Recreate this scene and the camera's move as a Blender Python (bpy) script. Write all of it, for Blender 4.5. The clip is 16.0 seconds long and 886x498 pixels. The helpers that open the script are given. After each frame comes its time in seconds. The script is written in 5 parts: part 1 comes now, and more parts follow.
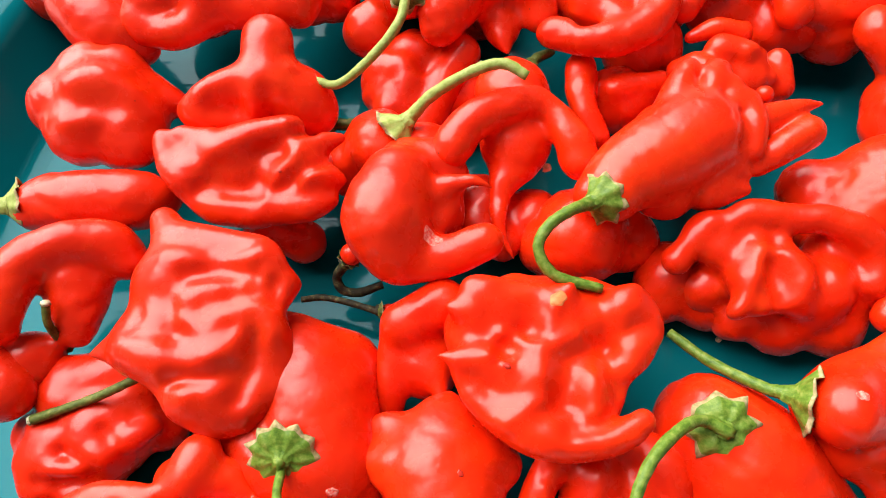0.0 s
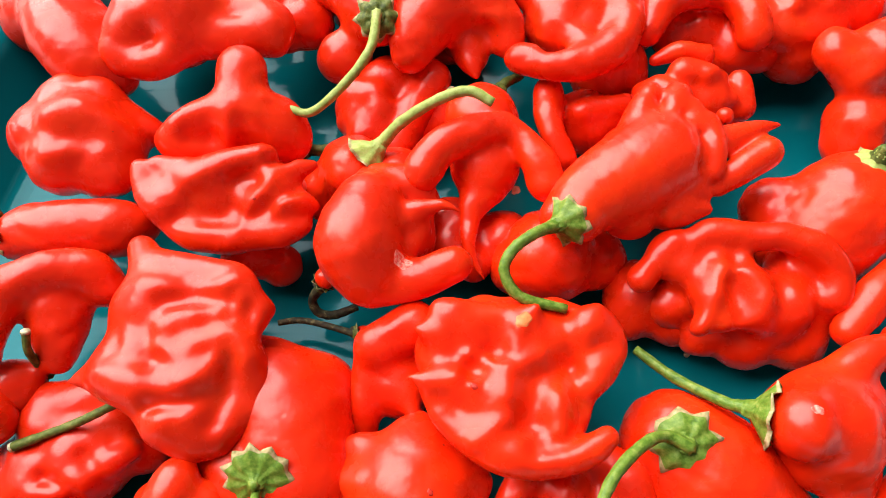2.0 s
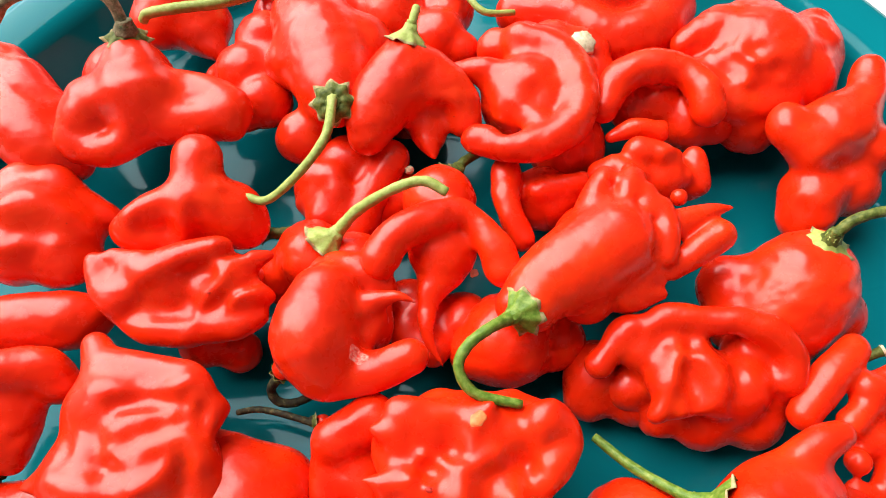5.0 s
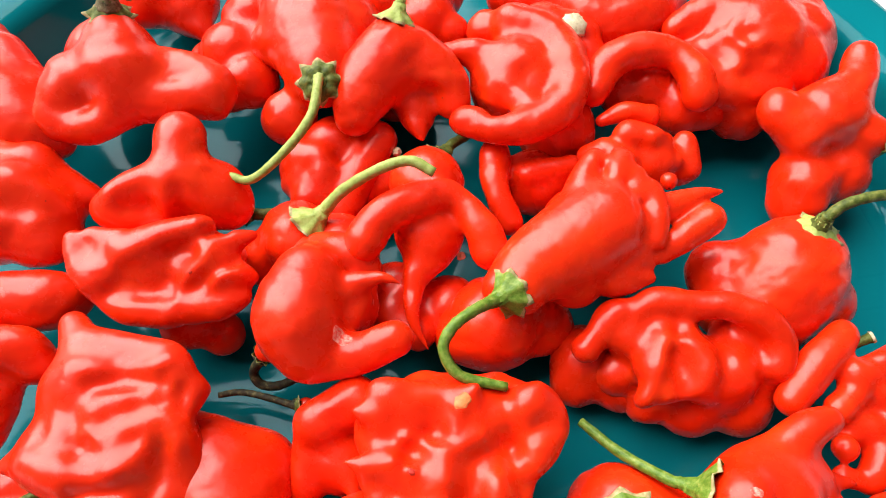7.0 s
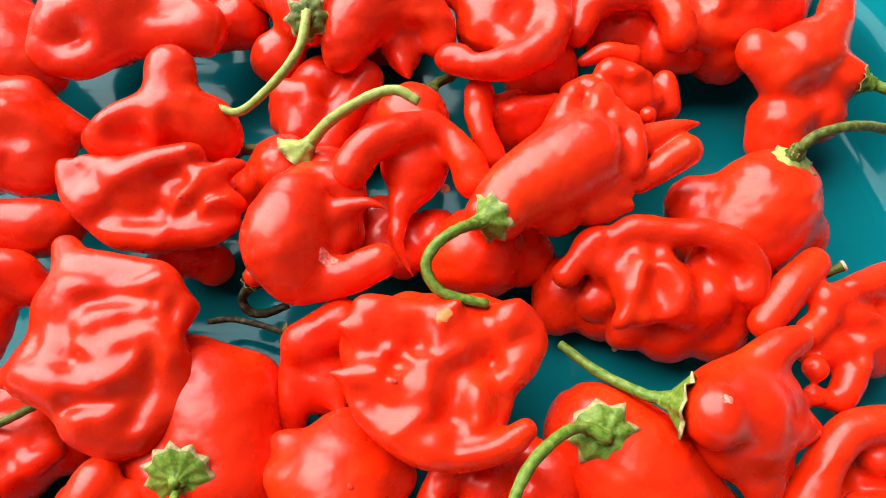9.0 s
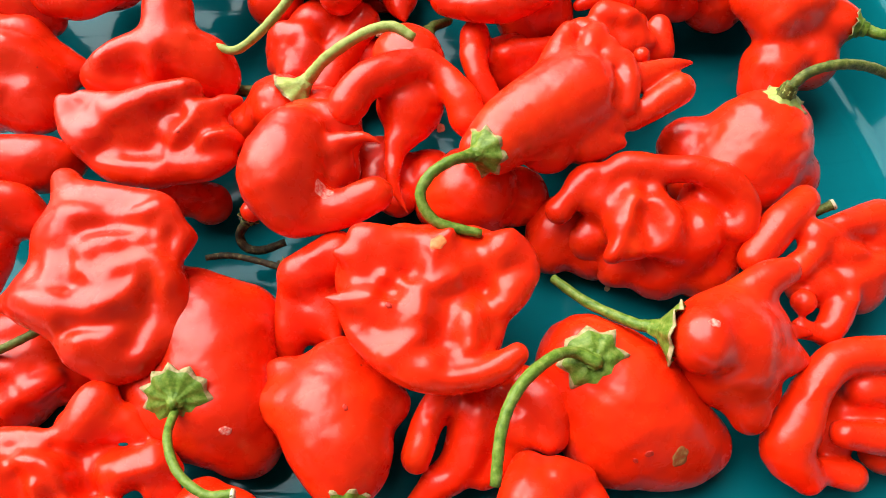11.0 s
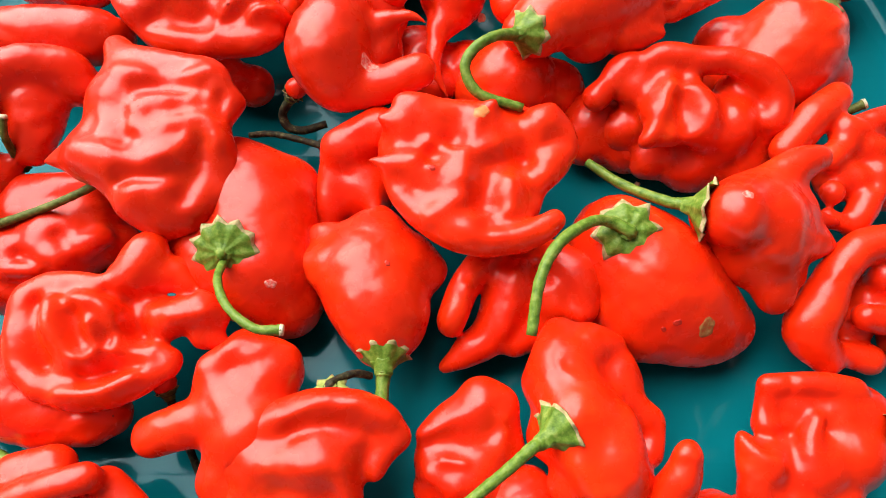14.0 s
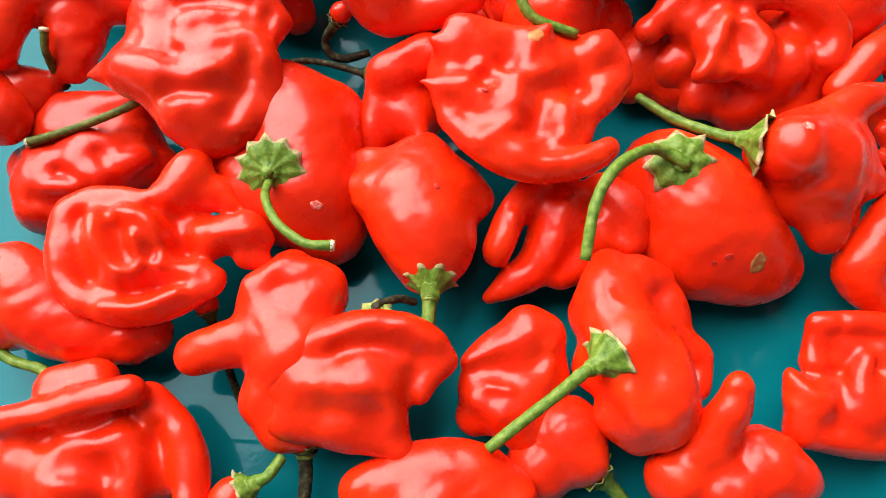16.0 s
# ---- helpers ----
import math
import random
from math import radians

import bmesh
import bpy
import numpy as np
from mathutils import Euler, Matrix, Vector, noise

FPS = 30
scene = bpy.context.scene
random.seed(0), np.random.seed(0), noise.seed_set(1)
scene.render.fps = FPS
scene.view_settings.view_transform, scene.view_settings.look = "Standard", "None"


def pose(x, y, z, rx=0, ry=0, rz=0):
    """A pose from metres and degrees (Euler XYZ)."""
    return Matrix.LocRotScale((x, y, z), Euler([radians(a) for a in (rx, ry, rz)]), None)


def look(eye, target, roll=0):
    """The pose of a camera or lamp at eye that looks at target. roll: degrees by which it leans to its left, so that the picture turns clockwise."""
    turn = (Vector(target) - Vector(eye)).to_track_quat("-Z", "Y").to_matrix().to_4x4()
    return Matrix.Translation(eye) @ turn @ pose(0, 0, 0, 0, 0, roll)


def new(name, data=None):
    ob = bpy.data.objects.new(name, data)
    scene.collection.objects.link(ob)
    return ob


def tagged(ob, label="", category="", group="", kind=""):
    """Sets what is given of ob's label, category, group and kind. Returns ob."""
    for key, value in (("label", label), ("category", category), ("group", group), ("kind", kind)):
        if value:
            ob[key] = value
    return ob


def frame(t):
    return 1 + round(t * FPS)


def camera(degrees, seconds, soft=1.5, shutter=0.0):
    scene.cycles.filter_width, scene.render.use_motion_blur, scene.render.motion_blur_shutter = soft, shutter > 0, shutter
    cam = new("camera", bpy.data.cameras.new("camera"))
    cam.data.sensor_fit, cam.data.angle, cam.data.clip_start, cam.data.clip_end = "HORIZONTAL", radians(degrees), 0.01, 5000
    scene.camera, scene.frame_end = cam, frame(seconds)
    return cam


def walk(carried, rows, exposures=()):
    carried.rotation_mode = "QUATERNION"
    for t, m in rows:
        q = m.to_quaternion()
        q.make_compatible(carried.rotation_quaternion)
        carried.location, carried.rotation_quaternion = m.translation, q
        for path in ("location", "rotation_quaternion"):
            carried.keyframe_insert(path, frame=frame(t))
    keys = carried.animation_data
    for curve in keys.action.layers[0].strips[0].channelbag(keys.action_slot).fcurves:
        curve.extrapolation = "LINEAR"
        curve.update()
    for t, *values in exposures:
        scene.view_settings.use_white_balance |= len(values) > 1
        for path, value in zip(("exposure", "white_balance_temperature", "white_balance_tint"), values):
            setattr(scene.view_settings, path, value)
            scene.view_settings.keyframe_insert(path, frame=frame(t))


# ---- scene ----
cam = camera(63.8, 16.0, soft=0.7)
METRES, EYE, TILT, LEAN, TURN = 0.15, 0.214, -66.25, 0.0, 0.0
ROWS = [
    (0.0, 0.0, 0.0, 0.0, 0.0, 0.0, -0.0),
    (0.5, 0.0388, -0.0062, 0.0311, -0.4, 0.44, 0.75),
    (1.0, 0.0545, -0.015, 0.0329, -0.59, 0.57, 0.91),
    (1.5, 0.0555, -0.0249, 0.0327, -0.56, 0.74, 1.1),
    (2.0, 0.0482, -0.0365, 0.0242, -0.32, 0.78, 0.95),
    (2.5, 0.0752, -0.0388, 0.0573, -0.43, 1.18, 1.43),
    (3.0, 0.0971, -0.0422, 0.0977, -0.76, 1.68, 1.5),
    (3.5, 0.1134, -0.0516, 0.1403, -0.96, 2.03, 1.9),
    (4.0, 0.0987, -0.0443, 0.1634, -1.02, 1.96, 2.22),
    (6.5, 0.1351, -0.0228, 0.1622, -1.93, 1.8, 1.62),
    (7.0, 0.1226, -0.0191, 0.1396, -1.96, 1.57, 1.53),
    (7.5, 0.1218, -0.0245, 0.0971, -2.3, 1.37, 1.38),
    (8.0, 0.1285, -0.0401, 0.0604, -2.15, 1.36, 1.67),
    (8.5, 0.1357, -0.0503, 0.0317, -2.33, 1.23, 1.5),
    (11.0, 0.1458, -0.0715, -0.0959, -2.43, 0.11, 1.16),
    (11.5, 0.1594, -0.1011, -0.1443, -2.28, 0.01, 0.92),
    (12.0, 0.1625, -0.1269, -0.1862, -2.1, 0.09, 0.54),
    (12.5, 0.1328, -0.1228, -0.2239, -2.19, -0.47, -0.29),
    (13.0, 0.1177, -0.1116, -0.2492, -2.19, -0.97, -0.53),
    (13.5, 0.0873, -0.1151, -0.2739, -2.1, -1.28, -1.01),
    (14.0, 0.08, -0.1121, -0.2944, -2.0, -1.61, -0.98),
    (14.5, 0.0724, -0.1148, -0.3023, -2.02, -1.71, -1.51),
    (15.0, 0.0587, -0.1168, -0.3136, -1.94, -1.73, -1.66),
    (15.5, 0.0235, -0.1042, -0.3549, -1.73, -2.72, -2.07),
    (16.0, 0.0014, -0.091, -0.3918, -1.78, -3.31, -2.61),
]
walk(cam, [(t, pose(0, 0, EYE, TILT, LEAN, TURN) @ pose(METRES * x, METRES * y, METRES * z, 90 + pitch, roll, yaw)) for t, x, y, z, yaw, pitch, roll in ROWS])

scene.view_settings.exposure = 0.50

# ---- daylight: bright overcast sky ----
world = bpy.data.worlds.new("sky")
scene.world = world
world.use_nodes = True
wn, wl = world.node_tree.nodes, world.node_tree.links
sky = wn.new("ShaderNodeTexSky")
sky.sky_type, sky.sun_disc = "NISHITA", False
sky.sun_elevation, sky.sun_rotation = radians(45), radians(-44)
sky.dust_density, sky.air_density = 4.0, 1.0
veil = wn.new("ShaderNodeMix")
veil.data_type = "RGBA"
veil.inputs[0].default_value = 0.85
veil.inputs[7].default_value = (2.0, 1.9, 1.75, 1)
wl.new(sky.outputs[0], veil.inputs[6])
wl.new(veil.outputs[2], wn["Background"].inputs[0])
wn["Background"].inputs[1].default_value = 0.04

sun_data = bpy.data.lights.new("sun", "SUN")
sun_data.energy, sun_data.angle, sun_data.color = 6.5, radians(70), (1.0, 0.97, 0.93)
sun = new("sun", sun_data)
sun.matrix_world = look((-1.05, 1.1, 1.5), (0, 0, 0))


# ---- materials ----
def material(name):
    m = bpy.data.materials.new(name)
    m.use_nodes = True
    return m, m.node_tree.nodes, m.node_tree.links, m.node_tree.nodes["Principled BSDF"]


def noise_node(nodes, links, scale, detail=4.0, rough=0.55, coord=None):
    n = nodes.new("ShaderNodeTexNoise")
    n.inputs["Scale"].default_value, n.inputs["Detail"].default_value, n.inputs["Roughness"].default_value = scale, detail, rough
    if coord:
        links.new(coord, n.inputs["Vector"])
    return n


def ramp(nodes, links, value, stops):
    r = nodes.new("ShaderNodeValToRGB")
    e = r.color_ramp.elements
    while len(e) < len(stops):
        e.new(0.5)
    for el, (p, c) in zip(e, stops):
        el.position, el.color = p, (*c, 1)
    links.new(value, r.inputs[0])
    return r


def bump(nodes, links, value, bsdf, strength, distance):
    b = nodes.new("ShaderNodeBump")
    b.inputs["Strength"].default_value, b.inputs["Distance"].default_value = strength, distance
    links.new(value, b.inputs["Height"])
    links.new(b.outputs[0], bsdf.inputs["Normal"])


def pepper_skin():
    m, n, l, b = material("pepper_skin")
    geo = n.new("ShaderNodeTexCoord").outputs["Object"]
    info = n.new("ShaderNodeObjectInfo")
    broad = noise_node(n, l, 55, 3, 0.5, geo)
    tone = ramp(n, l, broad.outputs[0], [(0.3, (0.74, 0.016, 0.0008)), (0.55, (0.84, 0.024, 0.0010)), (0.75, (0.88, 0.038, 0.0016))])
    hue = n.new("ShaderNodeHueSaturation")
    span = n.new("ShaderNodeMapRange")
    span.inputs[3].default_value, span.inputs[4].default_value = 0.86, 1.06
    l.new(info.outputs["Random"], span.inputs[0])
    l.new(span.outputs[0], hue.inputs["Value"])
    l.new(tone.outputs[0], hue.inputs["Color"])
    # tiny pale pores and scuffs
    fine = noise_node(n, l, 900, 2, 0.5, geo)
    pores = ramp(n, l, fine.outputs[0], [(0.74, (0, 0, 0)), (0.80, (1, 1, 1))])
    mix = n.new("ShaderNodeMix")
    mix.data_type = "RGBA"
    mix.inputs[7].default_value = (0.85, 0.16, 0.08, 1)
    part_of = n.new("ShaderNodeMath")
    part_of.operation = "MULTIPLY"
    part_of.inputs[1].default_value = 0.5
    l.new(pores.outputs[0], part_of.inputs[0])
    l.new(part_of.outputs[0], mix.inputs[0])
    l.new(hue.outputs[0], mix.inputs[6])
    cells = n.new("ShaderNodeTexVoronoi")
    cells.inputs["Scale"].default_value = 85
    l.new(geo, cells.inputs["Vector"])
    dots = ramp(n, l, cells.outputs["Distance"], [(0.016, (1, 1, 1)), (0.03, (0, 0, 0))])
    speck = n.new("ShaderNodeMix")
    speck.data_type = "RGBA"
    speck.inputs[7].default_value = (0.16, 0.02, 0.01, 1)
    l.new(dots.outputs[0], speck.inputs[0])
    l.new(mix.outputs[2], speck.inputs[6])
    l.new(speck.outputs[2], b.inputs["Base Color"])
    wear = noise_node(n, l, 120, 4, 0.6, geo)
    gloss = ramp(n, l, wear.outputs[0], [(0.3, (0.20,) * 3), (0.7, (0.34,) * 3)])
    l.new(gloss.outputs[0], b.inputs["Roughness"])
    b.inputs["Subsurface Weight"].default_value = 0.1
    b.inputs["Subsurface Radius"].default_value = (1.0, 0.12, 0.05)
    b.inputs["Subsurface Scale"].default_value = 0.004
    b.inputs["IOR"].default_value = 1.44
    b.inputs["Coat Weight"].default_value = 0.12
    b.inputs["Coat Roughness"].default_value = 0.5
    swell = noise_node(n, l, 130, 2.5, 0.45, geo)
    bump(n, l, swell.outputs[0], b, 0.45, 0.0016)
    return m


def plant(name, stops, rough=0.55, scale=520):
    m, n, l, b = material(name)
    geo = n.new("ShaderNodeTexCoord").outputs["Object"]
    tex = noise_node(n, l, scale, 5, 0.65, geo)
    tone = ramp(n, l, tex.outputs[0], stops)
    l.new(tone.outputs[0], b.inputs["Base Color"])
    b.inputs["Roughness"].default_value = rough
    b.inputs["Specular IOR Level"].default_value = 0.25
    bump(n, l, tex.outputs[0], b, 0.5, 0.0006)
    return m


SKIN = pepper_skin()
GREEN = plant("fresh_green", [(0.30, (0.055, 0.12, 0.010)), (0.5, (0.13, 0.22, 0.025)), (0.72, (0.27, 0.33, 0.07))], 0.42)
PALE = plant("pale_green", [(0.28, (0.20, 0.24, 0.04)), (0.5, (0.31, 0.38, 0.09)), (0.72, (0.44, 0.46, 0.16))], 0.45)
OLIVE = plant("olive_green", [(0.3, (0.035, 0.05, 0.008)), (0.5, (0.10, 0.13, 0.022)), (0.7, (0.23, 0.23, 0.06))], 0.55)
GREY = plant("dry_grey_brown", [(0.3, (0.06, 0.05, 0.025)), (0.5, (0.20, 0.17, 0.09)), (0.7, (0.38, 0.32, 0.20))], 0.7)
DARK = plant("dark_withered", [(0.35, (0.012, 0.010, 0.008)), (0.55, (0.05, 0.045, 0.02)), (0.72, (0.20, 0.18, 0.08))], 0.65)
DRY_EDGE = plant("dry_calyx_edge", [(0.3, (0.16, 0.15, 0.05)), (0.5, (0.36, 0.29, 0.13)), (0.7, (0.55, 0.44, 0.26))], 0.7, 600)
STRAW = plant("pale_straw", [(0.3, (0.45, 0.36, 0.20)), (0.55, (0.70, 0.62, 0.42)), (0.75, (0.82, 0.78, 0.62))], 0.8, 600)
KINDS = {"green": (GREEN, GREEN), "pale": (PALE, PALE), "olive": (OLIVE, OLIVE), "grey": (OLIVE, GREY), "tip": (OLIVE, OLIVE),
         "dark": (OLIVE, DARK), "mossy": (OLIVE, PALE), "withered": (PALE, DARK), "brown": (PALE, OLIVE), "star": (GREEN, GREEN), "cut": (STRAW, STRAW)}


BRUISE = plant("bruised_red", [(0.3, (0.30, 0.01, 0.006)), (0.6, (0.55, 0.03, 0.015))], 0.4)
CORK = plant("corky_brown", [(0.32, (0.42, 0.03, 0.008)), (0.5, (0.34, 0.13, 0.035)), (0.7, (0.55, 0.30, 0.11))], 0.8, 700)
CHALK = plant("whitish_scuff", [(0.4, (0.74, 0.05, 0.03)), (0.66, (0.80, 0.42, 0.35))], 0.6, 1200)
AMBER = plant("amber_tip", [(0.3, (0.80, 0.10, 0.03)), (0.7, (0.85, 0.30, 0.10))], 0.35)
SCARS = {"scar": (CORK, "corky brown scar"), "pale": (CHALK, "whitish scuffed patch"), "white": (CHALK, "white cracked skin"),
         "bruise": (BRUISE, "small dark bruise"), "pale2": (AMBER, "pale orange tip")}


def tray_plastic():
    m, n, l, b = material("teal_plastic")
    geo = n.new("ShaderNodeTexCoord").outputs["Object"]
    tex = noise_node(n, l, 9, 3, 0.5, geo)
    tone = ramp(n, l, tex.outputs[0], [(0.3, (0.001, 0.135, 0.165)), (0.7, (0.002, 0.178, 0.208))])
    l.new(tone.outputs[0], b.inputs["Base Color"])
    grain = noise_node(n, l, 700, 2, 0.5, geo)
    rough = ramp(n, l, grain.outputs[0], [(0.3, (0.05,) * 3), (0.7, (0.09,) * 3)])
    l.new(rough.outputs[0], b.inputs["Roughness"])
    b.inputs["Specular IOR Level"].default_value = 0.2
    b.inputs["IOR"].default_value = 1.45
    # blue put into the reflections, in place of a bluer sky
    b.inputs["Specular Tint"].default_value = (0.65, 0.9, 1.0, 1)
    bump(n, l, grain.outputs[0], b, 0.06, 0.0003)
    return m


TEAL = tray_plastic()


def cloth_material():
    m, n, l, b = material("white_cloth")
    geo = n.new("ShaderNodeTexCoord").outputs["Object"]
    tex = noise_node(n, l, 20, 5, 0.6, geo)
    tone = ramp(n, l, tex.outputs[0], [(0.3, (0.70, 0.69, 0.66)), (0.7, (0.82, 0.81, 0.78))])
    l.new(tone.outputs[0], b.inputs["Base Color"])
    b.inputs["Roughness"].default_value = 0.85
    weave = noise_node(n, l, 1500, 2, 0.5, geo)
    bump(n, l, weave.outputs[0], b, 0.3, 0.0004)
    return m


CLOTH = cloth_material()


# ---- building helpers ----
def mesh_object(name, verts, faces, mat, parent=None, label="", smooth=True):
    me = bpy.data.meshes.new(name)
    me.from_pydata([tuple(v) for v in verts], [], [tuple(f) for f in faces])
    me.polygons.foreach_set("use_smooth", [smooth] * len(me.polygons))
    me.materials.append(mat)
    me.update()
    ob = new(name, me)
    if parent:
        ob.parent = parent
    if label:
        tagged(ob, label)
    return ob


def spline(points, steps=6):
    """Catmull-Rom through rows of numbers."""
    p = np.array(points, dtype=float)
    if len(p) < 2:
        return p
    p = np.vstack([2 * p[0] - p[1], p, 2 * p[-1] - p[-2]])
    out = []
    for i in range(1, len(p) - 2):
        for s in range(steps):
            t = s / steps
            a, b, c, d = p[i - 1:i + 3]
            out.append(0.5 * (2 * b + (c - a) * t + (2 * a - 5 * b + 4 * c - d) * t * t + (3 * b - a - 3 * c + d) * t ** 3))
    out.append(p[-2])
    return np.array(out)


def smooth_min(a, b, k):
    h = np.maximum(k - np.abs(a - b), 0) / k
    return np.minimum(a, b) - h * h * k * 0.25


def skin(v, low, h):
    """The zero surface of a grid of distances, as vertices and quads."""
    n = np.array(v.shape) - 1
    total, count = np.zeros((*n, 3), np.float32), np.zeros(n, np.int32)
    inside = v < 0
    for axis in range(3):
        others = [a for a in range(3) if a != axis]
        for i in (0, 1):
            for j in (0, 1):
                start = [0, 0, 0]
                start[others[0]], start[others[1]] = i, j
                end = list(start)
                end[axis] = 1
                s0 = tuple(slice(o, o + m) for o, m in zip(start, n))
                s1 = tuple(slice(o, o + m) for o, m in zip(end, n))
                cross = inside[s0] != inside[s1]
                a, b = v[s0][cross], v[s1][cross]
                place = np.tile(np.array(start, np.float32), (len(a), 1))
                place[:, axis] = a / (a - b)
                total[cross] += place
                count[cross] += 1
    cells = np.argwhere(count > 0)
    index = np.full(n, -1, np.int64)
    index[tuple(cells.T)] = np.arange(len(cells))
    verts = (cells + total[tuple(cells.T)] / count[tuple(cells.T)][:, None]) * h + low
    faces = []
    for axis in range(3):
        b, c = [(1, 2), (2, 0), (0, 1)][axis]
        s0, s1 = [slice(None)] * 3, [slice(None)] * 3
        s0[axis], s1[axis] = slice(0, -1), slice(1, None)
        for flip in (False, True):
            edge = (inside[tuple(s1)] & ~inside[tuple(s0)]) if flip else (inside[tuple(s0)] & ~inside[tuple(s1)])
            e = np.argwhere(edge)
            e = e[(e[:, b] > 0) & (e[:, c] > 0) & (e[:, b] < n[b]) & (e[:, c] < n[c])]
            ring = []
            for db, dc in ((-1, -1), (0, -1), (0, 0), (-1, 0)):
                q = e.copy()
                q[:, b] += db
                q[:, c] += dc
                ring.append(index[tuple(q.T)])
            quad = np.stack(ring, 1)
            faces.append(quad[:, ::-1] if flip else quad)
    return verts, np.vstack(faces)


def soften(v, reach):
    """Blurs a grid of distances over some centimetres, so that lobes melt into one another."""
    n = max(1, int(round(reach / CELL)))
    for _ in range(2):
        for axis in range(3):
            total = v.copy()
            for s in range(1, n + 1):
                first, last = v.take([0], axis), v.take([-1], axis)
                ahead = np.concatenate([v.take(range(s, v.shape[axis]), axis)] + [last] * s, axis)
                behind = np.concatenate([first] * s + [v.take(range(0, v.shape[axis] - s), axis)], axis)
                total += ahead + behind
            v = total / (2 * n + 1)
    return v


def frame_of(axis):
    z = np.array(axis, float)
    z /= np.linalg.norm(z)
    x = np.cross([0.3, 1, 0.1], z)
    x /= np.linalg.norm(x)
    return x, np.cross(z, x), z


def pipe(path, radii, sides=12, ridge=0.0):
    """A capped pipe along a path, with lengthwise ridges."""
    path = np.array(path)
    tang = np.gradient(path, axis=0)
    x, y, z = frame_of(tang[0])
    verts, faces = [], []
    for i, (p, r) in enumerate(zip(path, radii)):
        t = tang[i] / np.linalg.norm(tang[i])
        x = x - t * np.dot(x, t)
        x /= np.linalg.norm(x)
        y = np.cross(t, x)
        for s in range(sides):
            a = 2 * math.pi * s / sides
            q = r * (1 + ridge * (1 if s % 2 else -1))
            verts.append(p + q * (math.cos(a) * x + math.sin(a) * y))
    for i in range(len(path) - 1):
        for s in range(sides):
            a, b = i * sides + s, i * sides + (s + 1) % sides
            faces.append((a, b, b + sides, a + sides))
    faces.append(tuple(range(sides))[::-1])
    faces.append(tuple(range((len(path) - 1) * sides, len(path) * sides)))
    return verts, faces


def calyx_mesh(at, axis, r, thick, rng, teeth=9, flat=False, starry=False):
    """A leathery star-shaped cap: ribbed, with pointed teeth, a dry edge and real thickness. Also says which faces are edge."""
    x, y, z = frame_of(axis)
    cols = teeth * 6
    foot = max(thick * 1.05, 0.1 * r)
    if starry:
        rings = [(foot, 0.34 * r), (max(0.28 * r, thick * 1.2), 0.15 * r), (0.5 * r, 0.16 * r), (0.76 * r, 0.10 * r), (0.9 * r, 0.03 * r), (0.99 * r, -0.05 * r)]
    elif flat:
        rings = [(foot, 0.40 * r), (max(0.28 * r, thick * 1.25), 0.12 * r), (max(0.46 * r, thick * 1.6), 0.25 * r), (0.76 * r, 0.05 * r), (0.91 * r, -0.08 * r), (1.0 * r, -0.18 * r)]
    else:
        rings = [(foot, 0.5 * r), (max(0.34 * r, thick * 1.15), 0.16 * r), (0.6 * r, -0.05 * r), (0.82 * r, -0.24 * r), (0.9 * r, -0.36 * r), (0.97 * r, -0.46 * r)]
    last = len(rings) - 1
    tooth = [rng.uniform(0.6, 1.4) for _ in range(teeth)]
    curl = [rng.uniform(-0.3, 1.0) for _ in range(teeth)]
    verts, faces, edge = [], [], []
    for layer in (0, 1):
        for k, (rad, up) in enumerate(rings):
            for c in range(cols):
                a = 2 * math.pi * c / cols
                u = (c % 6) / 6.0
                peak = 1 - abs(2 * u - 1)
                grow = (k / last) ** 3 * tooth[c // 6]
                rr = rad * (1 + (0.24 if starry else 0.3) * grow * (peak ** 1.2 - 0.4))
                zz = up + r * ((0.03 if starry else 0.05) * peak * (k > 0) + 0.04 * math.sin(3 * a + tooth[0] * 9) * grow) - layer * 0.05 * r * (1 if k else 0)
                zz += r * 0.16 * curl[c // 6] * peak * (k / last) ** 5
                verts.append(at + rr * (math.cos(a) * x + math.sin(a) * y) + zz * z)
    m = len(rings) * cols
    faces.append(tuple(range(cols)))
    for k in range(last):
        for c in range(cols):
            a, b = k * cols + c, k * cols + (c + 1) % cols
            if k == last - 1:
                edge.append(len(faces))
            faces.append((a, a + cols, b + cols, b))
            faces.append((m + a, m + b, m + b + cols, m + a + cols))
    for k in (0, last):
        for c in range(cols):
            a, b = k * cols + c, k * cols + (c + 1) % cols
            if k:
                edge.append(len(faces))
            faces.append((a, b, m + b, m + a) if k == 0 else (b, a, m + a, m + b))
    return verts, faces, edge


